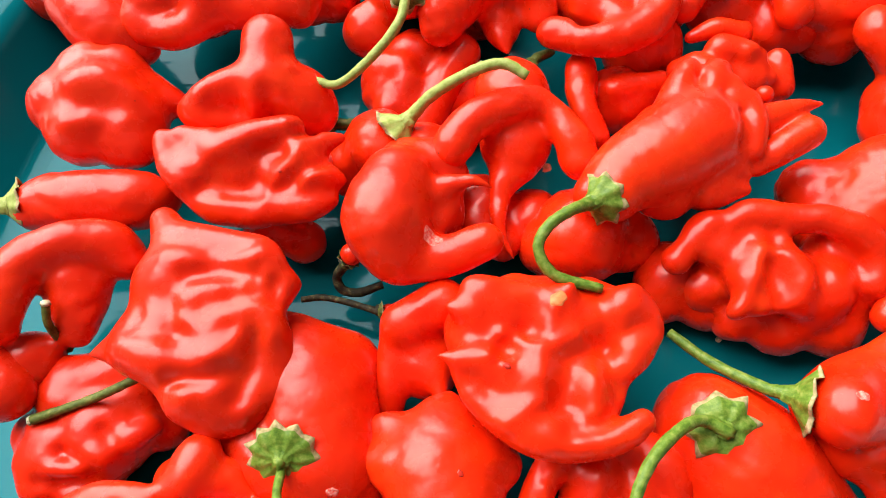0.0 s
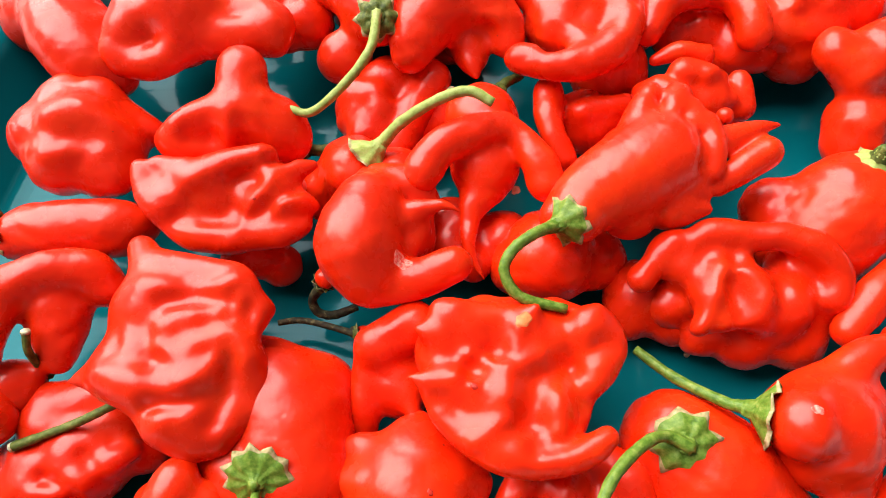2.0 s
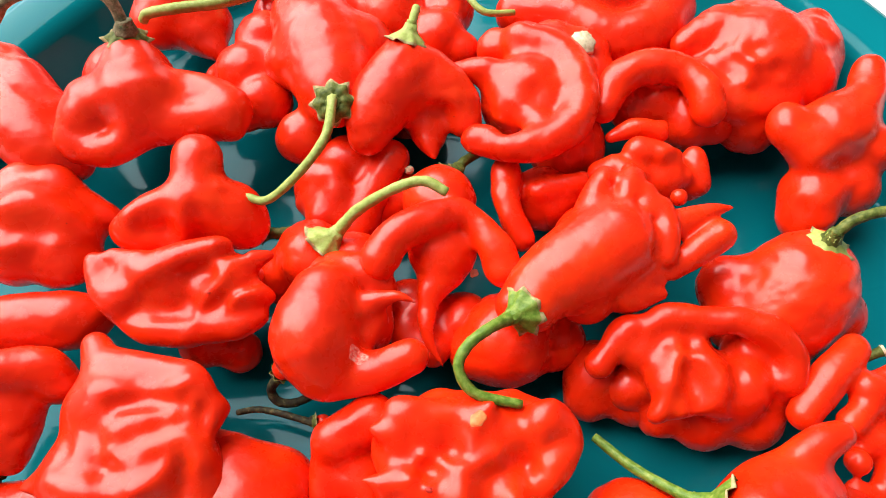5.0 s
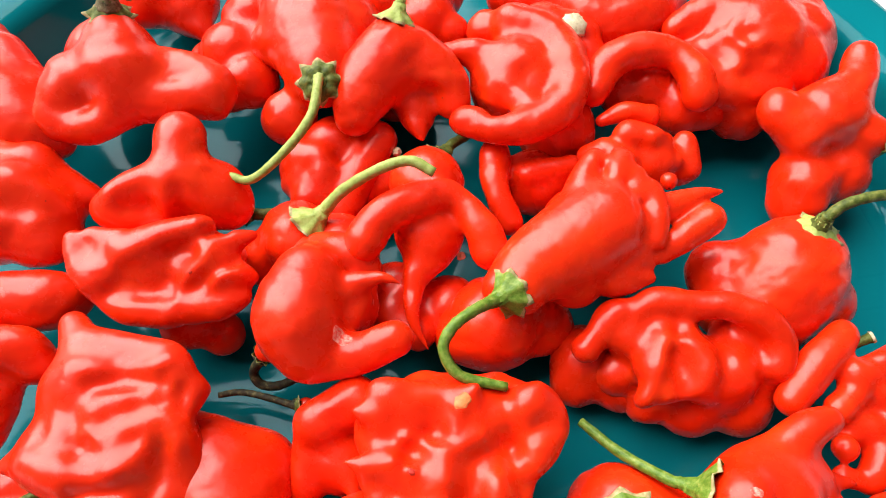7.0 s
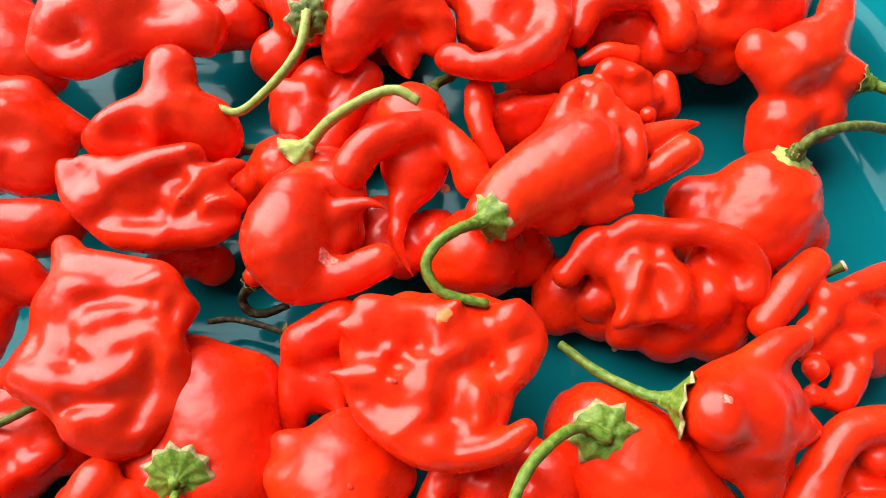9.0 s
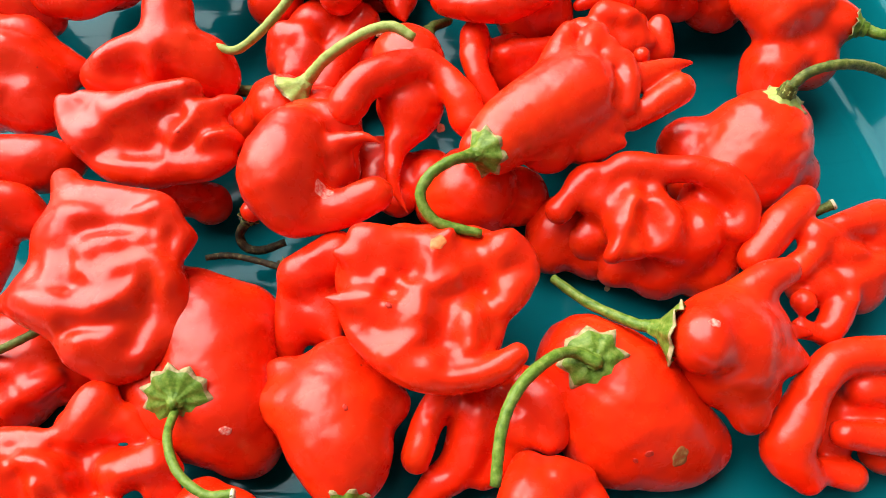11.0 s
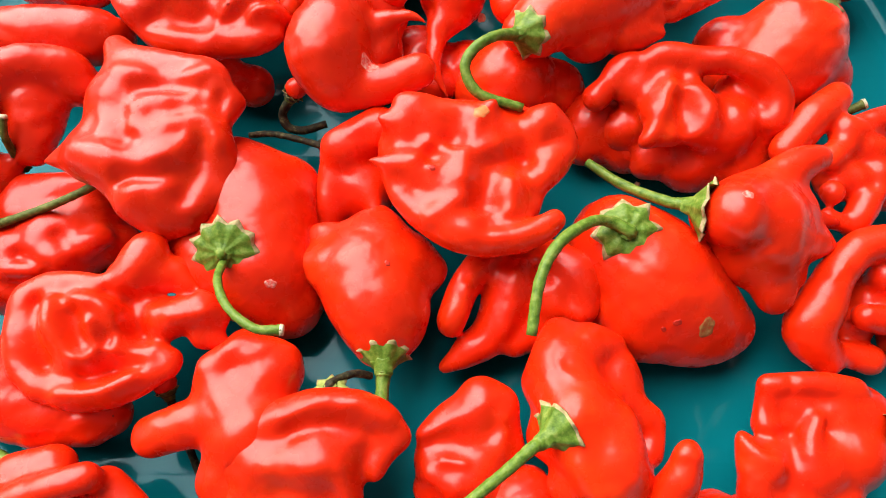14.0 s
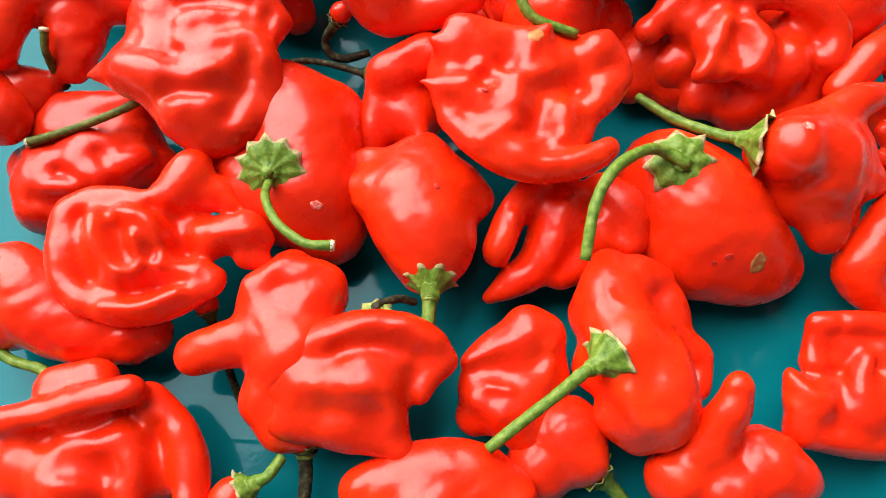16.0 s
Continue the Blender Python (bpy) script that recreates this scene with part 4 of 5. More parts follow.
pepper('smooth conical red pepper with green cap', (-0.4, 2.4),
       tubes=[[(0.53, 1.6, 2.5, 0.23), (0.39, 0.69, 2.4, 0.94), (0.33, -0.4, 2.4, 1.43), (0.64, -1.37, 2.4, 1.31), (0.7, -2.02, 2.3, 0.89)],
              [(-0.07, -0.23, 2.4, 1.11), (-0.87, -0.07, 2.4, 0.73), (-1.69, 0.03, 2.3, 0.32)],
              [(0.86, 0.05, 2.3, 1.21), (1.78, -0.12, 2.3, 0.67)],
              [(0.06, 0.35, 2.4, 0.8), (-0.93, 0.83, 2.4, 0.45), (-1.39, 0.93, 2.4, 0.26)]],
       balls=[],
       stem=[(0.74, -2.24, 2.5), (0.76, -3.02, 2.7), (0.72, -4.15, 2.6)], thick=0.23, cap=0.67, kind='green',
       marks=[((0.89, -0.46, 4.2), 0.09, 'bruise')],
       blend=0.2, wrinkle=0.025, fold=1)
pepper('plump red pepper with brown scar and wide cap', (8.4, 1.7),
       tubes=[[(-1.37, 1.59, 1.9, 1.41), (-0.53, 0.71, 1.9, 1.86), (0.47, -0.06, 1.6, 1.59), (1.85, -0.53, 1.1, 0.94)],
              [(-0.57, -0.7, 1.5, 0.99), (1, -0.89, 1.2, 0.83)]],
       balls=[(-1.01, -0.34, 1.4, 1.03)],
       stem=[(-1.51, 1.39, 3.4), (-2.05, 1.42, 4), (-2.7, 1.23, 4.4), (-3.63, 0.47, 4.8), (-4.17, -0.49, 4.8), (-4.4, -1.84, 4.4)], thick=0.19, cap=0.82, kind='green', axis=(-0.1, -0.35, 0.92),
       marks=[((0.63, -0.97, 2.6), 0.31, 'scar'), ((-0.2, -0.96, 2.9), 0.12, 'bruise'), ((-0.54, -1.11, 2.7), 0.08, 'bruise')],
       blend=0.4, wrinkle=0.024, fold=1)
pepper('round red pepper with arm lobe and green stem', (11.8, 3.2),
       tubes=[[(-2.46, 0.46, 3.3, 0.57), (-1.24, 0.4, 3.3, 1.34), (-0.87, 0.01, 3.1, 1.27)],
              [(-0.73, -0.73, 2.8, 0.83), (-0.45, -1.49, 2.3, 0.58)],
              [(0.28, 0.01, 2.9, 0.74), (1.26, -0.17, 2.7, 0.21)],
              [(-0.81, 1.32, 3.5, 0.58), (0.1, 1.91, 3.7, 0.53), (0.82, 2.19, 3.7, 0.41)],
              [(0.87, 0.8, 2.7, 0.3), (1.69, 0.67, 2.6, 0.15)]],
       balls=[(-1.25, -0.36, 2.7, 1), (-0.12, 0.75, 3, 0.94), (0.07, -0.89, 2.3, 0.49)],
       relief=[(0.108, [(-0.79, 0.14, 4.4, 0.45), (-0.63, -0.83, 4, 0.45)]),
               (-0.108, [(-1.63, 0.08, 4.9, 0.37), (-1.54, -0.78, 4.7, 0.37)]),
               (-0.108, [(-1.38, -1.35, 3.4, 0.32), (-0.52, -1.36, 3.2, 0.28)]),
               (0.072, [(-1.56, -1.12, 3.9, 0.17), (-1.11, -0.91, 4, 0.17)])],
       stem=[(-2.8, 0.5, 3.75), (-3.64, 0.89, 3.35), (-4.64, 1.7, 2.75), (-5.51, 2.64, 2.35)], thick=0.19, cap=0.83, kind='green',
       marks=[((-2.1, 0.38, 5.15), 0.15, 'pale')],
       blend=0.2, wrinkle=0.014, fold=1, melt=0.12)
pepper('knobbly red pepper with short cut stem', (14.7, 6),
       tubes=[[(-0.69, 1.91, 3.1, 0.46), (-1.62, 1.08, 3.1, 0.56), (-2.47, 0.17, 2.8, 0.48)],
              [(0.06, -1.09, 2.6, 0.41), (-0.34, -1.74, 2.4, 0.44), (-0.58, -2.08, 2.2, 0.34)],
              [(-1.41, -1.91, 2.4, 0.3), (-0.48, -2.19, 2.3, 0.2)],
              [(-0.59, 0.73, 3, 0.52), (0.17, 0.92, 3, 0.49), (1.74, 1.47, 2.7, 0.57)],
              [(-0.17, -0.62, 2.6, 0.48), (0.95, -0.35, 2.6, 0.45), (2.25, 0.27, 2.5, 0.35)],
              [(-0.64, 0.29, 2.9, 0.41), (-1.27, -0.18, 2.9, 0.41)]],
       balls=[(0.2, 0.29, 2.3, 0.92), (1.58, 0.98, 2.1, 0.94), (0.88, -0.55, 2, 0.81), (-0.64, -0.43, 2.2, 0.74), (-1.26, -1.21, 2.7, 0.37), (2.83, 1.23, 2, 0.64)],
       relief=[(0.117, [(0.06, 0.19, 3.2, 0.27), (1.36, 0.03, 3, 0.28)]),
               (-0.144, [(-0.13, -0.24, 3.2, 0.25), (-0.04, -0.99, 3, 0.25)]),
               (-0.108, [(-0.31, 1.05, 3.3, 0.24), (0.56, 0.57, 3.1, 0.28)])],
       stem=[(-0.07, 1.8, 2.4), (0.45, 1.94, 2.7)], thick=0.18, cap=0.00, kind='tip',
       blend=0.11, wrinkle=0.016, fold=1, melt=0.09)
pepper('red pepper with heavy rolled crown', (9.8, 7.6),
       tubes=[[(-3.22, 0.2, 2.9, 0.45), (-2.82, 0.61, 3, 0.4), (-2.37, 1.08, 3.2, 0.49), (-1.78, 1.14, 3.4, 0.38), (-1.14, 1.35, 3.5, 0.47), (-0.05, 1.18, 3.6, 0.41), (0.94, 1.05, 3.7, 0.45), (1.79, 0.66, 3.6, 0.48), (2.27, 0.06, 3.3, 0.45), (2.19, -0.55, 3, 0.48)],
              [(-1.9, -1.35, 3, 0.22), (-1.41, -1.09, 3.05, 0.41), (-0.83, -0.99, 3, 0.44)],
              [(-0, -0.99, 2.85, 0.55), (0.96, -0.79, 2.7, 0.59)],
              [(-1.1, 0.41, 3.3, 0.45), (-1.51, -0.44, 3.2, 0.51)],
              [(-0.37, 0.25, 3.4, 0.44), (-0.07, -0.61, 3.2, 0.54)]],
       balls=[(-1.08, -0.23, 2.7, 0.8), (-0.03, -0.27, 2.7, 0.87), (0.99, -0.27, 2.6, 0.84), (1.57, 0.62, 2.4, 0.94), (-0.47, 0.88, 2.6, 0.71), (-1.94, 0.55, 2.9, 0.63), (-1.31, 0.91, 3, 0.53), (0.7, -0.81, 2.2, 0.85), (0.03, -1.1, 1.4, 1.05), (1.49, -1.18, 1.4, 1.02), (-2.18, -0.22, 1.8, 0.72), (-1.21, -0.96, 1.3, 0.73), (2.06, -0.43, 2.1, 0.79)],
       relief=[(-0.144, [(-0.69, 0.39, 3.9, 0.25), (0.49, 0.3, 3.9, 0.29), (1.43, -0.15, 3.7, 0.33)]),
               (0.144, [(-1.15, 0.11, 3.9, 0.27), (-1.52, -0.74, 3.7, 0.29), (-1.85, -1.43, 3.3, 0.25)]),
               (0.09, [(-0.69, 0.02, 3.9, 0.21), (-0.1, -0.49, 3.8, 0.25), (-0.2, -1.14, 3.6, 0.27)]),
               (-0.117, [(-0.92, -0.31, 3.8, 0.21), (-0.81, -1.18, 3.5, 0.23)]),
               (0.09, [(-1.18, -1.43, 3.4, 0.21), (-0.41, -1.31, 3.4, 0.21)]),
               (-0.09, [(0.45, -0.42, 3.7, 0.27), (0.35, -1.3, 3.4, 0.25)]),
               (0.09, [(0.88, -0.64, 3.6, 0.31), (1.27, -1.13, 3.3, 0.31)])],
       blend=0.16, wrinkle=0.02, fold=1, melt=0.1)
pepper('red pepper with brown arching stem', (12.7, 9.9),
       tubes=[[(0.9, 0.85, 3.2, 0.96), (0.42, 0.14, 2.8, 1.66), (-0.12, -0.41, 2.3, 1.72)]],
       balls=[(-1.47, 0.43, 2.2, 1.04), (1.66, -0.58, 2.1, 0.94), (-1.28, -0.67, 2, 1.03)],
       stem=[(0.79, 0.81, 3.9), (0.84, 0.99, 4.6), (1.32, 1.26, 5), (2.28, 1.46, 5.1), (3.62, 1.71, 4.6), (5.06, 1.66, 3.9)], thick=0.20, cap=0.70, kind='brown',
       blend=0.245, wrinkle=0.03, fold=1)
pepper('red pepper in the shade under another', (4.3, 8.9),
       tubes=[],
       balls=[(-0.21, 0.08, 1.9, 1.48), (-1.13, -0.13, 1.7, 0.93), (1.34, 0.14, 1.5, 0.98)],
       blend=0.196, wrinkle=0.03, fold=1)
pepper('red pepper deep in the pile', (7.2, 7.5),
       tubes=[],
       balls=[(-0.26, 0.42, 1.2, 1.13), (-0.65, -0.22, 1, 0.75), (0.77, -0.2, 1, 0.98)],
       blend=0.196, wrinkle=0.03, fold=1)
pepper('red pepper with hooked tube lobes', (14.1, 1.5),
       tubes=[[(1.19, 1.65, 2.9, 0.52), (-0.1, 1.54, 2.8, 0.55), (-0.95, 0.8, 2.6, 0.53), (-1.42, -0.09, 2.2, 0.68), (-1.68, -0.72, 1.8, 0.71), (-1.07, -1.42, 1.4, 0.49)],
              [(-0.53, -1.26, 1.4, 0.36), (0.24, -1.4, 1.3, 0.46)],
              [(-0.12, -0.36, 2.2, 0.43), (0.91, -0.52, 2.2, 0.48)],
              [(0.69, 0.82, 2.3, 0.56), (1.53, 0.83, 2.3, 0.56)]],
       balls=[(1.25, 0.7, 1.6, 0.88), (0.65, 0.35, 1.3, 0.81), (-0.03, -0.35, 1, 0.71), (1.48, -0.74, 1.2, 0.7)],
       relief=[(0.072, [(-1.36, 0.51, 3.2, 0.18), (-1.07, 0.76, 3.2, 0.18)]),
               (-0.108, [(-0.15, 0.13, 2.6, 0.24), (0.81, 0.06, 2.6, 0.24)])],
       blend=0.11, wrinkle=0.016, fold=1, melt=0.09)
pepper('boxy red pepper with folded top', (11.3, -2.4),
       tubes=[[(-0.59, 1.57, 2.3, 0.29), (0.2, 1.57, 2.4, 0.32), (1.1, 1.49, 2.4, 0.38), (1.76, 1.38, 2.3, 0.38)],
              [(-0.52, 1.34, 2.1, 0.33), (-0.6, 0.61, 1.9, 0.42)],
              [(-1.4, 0.27, 2.1, 0.13), (-1.23, -0.18, 2, 0.38), (-0.96, -0.74, 1.9, 0.59)],
              [(-1.07, -1.15, 1.7, 0.53), (0.17, -1.31, 1.6, 0.56), (1.22, -1.35, 1.6, 0.56)],
              [(0.4, 0.55, 2.4, 0.29), (0.23, -0.32, 2.3, 0.35), (0.44, -0.99, 2, 0.38)]],
       balls=[(0.26, 1.02, 1.6, 0.84), (1.28, 0.88, 1.7, 0.92), (-0.46, -0.53, 1.6, 0.84), (0.62, -0.49, 1.6, 0.99), (1.61, -0.16, 1.6, 1.06), (2.11, 0.78, 1.6, 0.93)],
       relief=[(-0.144, [(-0.58, 0.8, 2.6, 0.27), (0.16, 0.66, 2.7, 0.27)]),
               (0.126, [(-1.56, 0.14, 2.5, 0.2), (-1.18, -0.29, 2.7, 0.21), (-0.57, -0.63, 2.8, 0.21)]),
               (-0.144, [(-0.26, 0.3, 2.8, 0.21), (-0.42, -1.21, 2.5, 0.21)]),
               (-0.072, [(-0.1, 1.64, 2.8, 0.12), (-0.11, 1.19, 2.8, 0.12)]),
               (-0.108, [(-1.18, -1.03, 2.5, 0.33), (-0.76, -1.09, 2.5, 0.33)])],
       stem=[(2.29, 0.38, 2.2), (2.84, 0.82, 2.5), (3.85, 1.35, 2.6)], thick=0.17, cap=0.43, kind='green', axis=(0.7, 0.3, 0.4),
       blend=0.13, wrinkle=0.018, fold=1, melt=0.09)
pepper('red pepper with upright finger lobe', (8.3, -4.2),
       tubes=[[(-0.85, 0.07, 2.1, 0.68), (-0.52, 0.76, 2.8, 0.53), (-0.35, 1.32, 3.2, 0.41)]],
       balls=[(-1.45, -0.67, 1.6, 0.86), (0.66, -0.34, 1.7, 1.04), (1.43, -0.66, 1.7, 0.75), (1.62, 0.33, 1.3, 0.33), (-0.17, -0.98, 1.6, 1.03)],
       blend=0.14, wrinkle=0.042, fold=1)
pepper('long red pepper with green cap and thick stem', (6.3, -1.5),
       tubes=[[(-1.18, 1.93, 2.4, 0.53), (-1.21, 1, 2.6, 0.89), (-0.87, -0.21, 2.7, 1.09), (-0.33, -1.32, 2.6, 1.16), (-0.1, -1.98, 2.4, 0.88)],
              [(-0.38, 1.69, 2.5, 0.6), (0.34, 1.68, 2.4, 0.3)],
              [(0.43, 1.03, 2.2, 0.55), (0.85, 0.68, 2.1, 0.27)],
              [(0.67, -0.17, 2.1, 0.6), (1.22, -0.35, 2, 0.39), (1.09, -1.17, 2, 0.38)],
              [(0.34, -1.8, 2.2, 0.72), (0.71, -2.13, 2.1, 0.46)],
              [(-1.12, -1.99, 2.2, 0.61), (-0.51, -2.44, 2, 0.5)]],
       balls=[(-1.5, 0.64, 2.2, 0.78), (-1.44, -0.68, 2, 0.74), (-0.12, 0.18, 1.8, 1.18)],
       relief=[(0.108, [(0.34, -0.13, 3.2, 0.26), (0.3, -1.28, 3.3, 0.28), (0.2, -1.81, 3.2, 0.28)]),
               (-0.144, [(0.36, 0.09, 3, 0.16), (0.8, -0.39, 2.8, 0.16), (0.81, -1.3, 2.7, 0.16)]),
               (0.108, [(-1.29, -1.65, 3.6, 0.28), (-0.74, -2.37, 3.2, 0.31)]),
               (-0.108, [(-1.2, 0.93, 3.6, 0.32), (-0.09, 0.65, 3.2, 0.33)]),
               (-0.09, [(-0.62, -0.9, 4, 0.34), (-0.5, -1.91, 3.8, 0.33)]),
               (0.072, [(-0.59, 1.76, 3.2, 0.23), (-0.19, 1.32, 3.2, 0.23)])],
       stem=[(-1.75, -0.86, 3.4), (-2.29, -1.22, 3.6), (-2.85, -1.69, 3.3), (-3.68, -2.34, 2.9), (-4.43, -2.95, 2.7)], thick=0.19, cap=0.73, kind='green',
       blend=0.15, wrinkle=0.018, fold=1, melt=0.11)
pepper('heart-shaped glossy red pepper', (2.4, -2.6),
       tubes=[[(0.51, 1.39, 2.2, 0.56), (1.03, 1.15, 2.2, 0.56)],
              [(0.53, 1.08, 2.1, 0.68), (-0.21, 0.84, 2, 0.49), (-0.97, 0.44, 2, 0.25)]],
       balls=[(0.66, 0.56, 1.7, 0.99), (-0.46, -0.2, 1.6, 0.77), (0.23, -0.61, 1.5, 0.95), (0.85, -1.21, 1.3, 0.83), (1.04, -0, 1.6, 0.75), (-0.71, -0.89, 1.2, 0.54)],
       relief=[(0.108, [(-0.99, 0.35, 2.6, 0.23), (-0.16, 0.71, 2.8, 0.26), (0.54, 1.01, 2.9, 0.29)]),
               (-0.162, [(-0.7, 0.02, 2.6, 0.28), (0.25, 0.14, 2.9, 0.29), (0.83, 0.42, 2.8, 0.26)]),
               (0.117, [(-0.49, -0.26, 2.6, 0.16), (0.06, -0.36, 2.7, 0.16)]),
               (0.108, [(-0.88, -0.69, 2.3, 0.23), (-0.24, -1.04, 2.3, 0.26)]),
               (0.09, [(1.07, 0.67, 2.7, 0.23), (1.02, -0.16, 2.5, 0.26)])],
       blend=0.14, wrinkle=0.014, fold=1, melt=0.1)
pepper('dark red pepper tucked under another', (3.7, -4.4),
       tubes=[],
       balls=[(0.33, 0.43, 1.4, 1.09), (-0.3, -0.35, 1.1, 0.91)],
       stem=[(1.22, -0.52, 1.3), (1.7, -0.87, 1), (2.2, -1.38, 0.7)], thick=0.24, cap=0.53, kind='green',
       blend=0.196, wrinkle=0.03, fold=1)
pepper('red pepper with stubby arm lobe', (-3.7, -1.5),
       tubes=[[(0.44, 1.35, 2.2, 0.69), (1.01, 0.82, 2.2, 0.92)],
              [(-0.23, 0.57, 2.1, 0.74), (0.61, -0.58, 2, 1.31)],
              [(-0.41, -0.34, 2.1, 0.64), (-1.25, -0.57, 2.1, 0.61), (-1.91, -0.8, 1.9, 0.55)],
              [(-0.47, 0.94, 2.6, 0.35), (0.46, 1.33, 2.8, 0.32), (1.45, 1.21, 2.5, 0.35)]],
       balls=[(0.13, -1.79, 1.8, 0.79), (0.46, -2.46, 1.6, 0.69)],
       stem=[(1.06, -3.05, 1.4), (1.1, -3.72, 1.1), (1.04, -4.46, 0.8)], thick=0.22, cap=0.35, kind='dark',
       blend=0.175, wrinkle=0.03, fold=1)
pepper('folded red pepper with pointed tip', (-0.8, -3.1),
       tubes=[[(-2.62, -0.01, 2.3, 0.37), (-2.21, 0.58, 2.6, 0.45), (-1.47, 1.09, 2.8, 0.48), (-0.51, 1.44, 2.9, 0.48), (0.48, 1.43, 2.9, 0.48), (1.2, 1.14, 2.8, 0.45), (1.55, 0.77, 2.7, 0.34)],
              [(1.57, 0.72, 2.6, 0.31), (1.23, 0.33, 2.6, 0.31), (0.97, -0.05, 2.5, 0.34)],
              [(-2.36, -0.81, 2.1, 0.42), (-1.37, -0.85, 2.2, 0.5), (-0.38, -1, 2.2, 0.5), (0.33, -1.27, 2.2, 0.39), (0.94, -1.73, 2.2, 0.15), (1.28, -1.76, 2.2, 0.06)],
              [(0.27, -0.12, 2.6, 0.39), (0.44, -0.75, 2.4, 0.42), (0.58, -1.33, 2.2, 0.3)]],
       balls=[(-1.59, 0.04, 2.2, 1.05), (-0.46, 0.21, 2.3, 1.11), (0.37, 0.69, 2.2, 0.92), (-0.7, -0.61, 2.1, 0.87), (-1.84, -0.57, 2, 0.71), (0.85, 1.09, 2.1, 0.76)],
       relief=[(-0.126, [(-0.96, 0.76, 3.5, 0.22), (-0.16, 0.91, 3.6, 0.22), (0.85, 0.77, 3.4, 0.22)]),
               (0.126, [(-1.28, 1.1, 3.3, 0.25), (-0.34, 1.46, 3.4, 0.25), (0.62, 1.46, 3.4, 0.25), (1.32, 1.15, 3.2, 0.25)]),
               (0.108, [(-1.32, 0.01, 3.3, 0.34), (-0.63, -0.15, 3.4, 0.37), (0.15, 0.03, 3.3, 0.31)]),
               (-0.198, [(0.78, 0.3, 3.2, 0.23), (0.73, -0.33, 2.9, 0.24), (0.93, -0.89, 2.6, 0.22)]),
               (-0.108, [(-1.71, -0.49, 3, 0.31), (-0.36, -0.65, 3, 0.31)]),
               (0.108, [(0.29, -0.2, 3.1, 0.22), (0.39, -0.81, 2.9, 0.23)])],
       stem=[(-0.2, 1.92, 2.6), (-0.02, 2.25, 2.5), (0.38, 2.46, 2.2), (0.8, 2.46, 1.9)], thick=0.14, cap=0.46, kind='withered', axis=(0, 0.5, 0.8),
       blend=0.17, wrinkle=0.024, fold=1, melt=0.12)
pepper('red pepper at the near side of the pile', (0.7, -5.5),
       tubes=[[(-1.83, 0.04, 1.7, 0.61), (-0.46, 0.47, 1.9, 0.81), (0.8, 0.48, 1.9, 0.89), (1.59, -0.12, 1.7, 0.98)]],
       balls=[(-0.13, -0.63, 1.7, 1.24)],
       blend=0.196, wrinkle=0.04, fold=1)
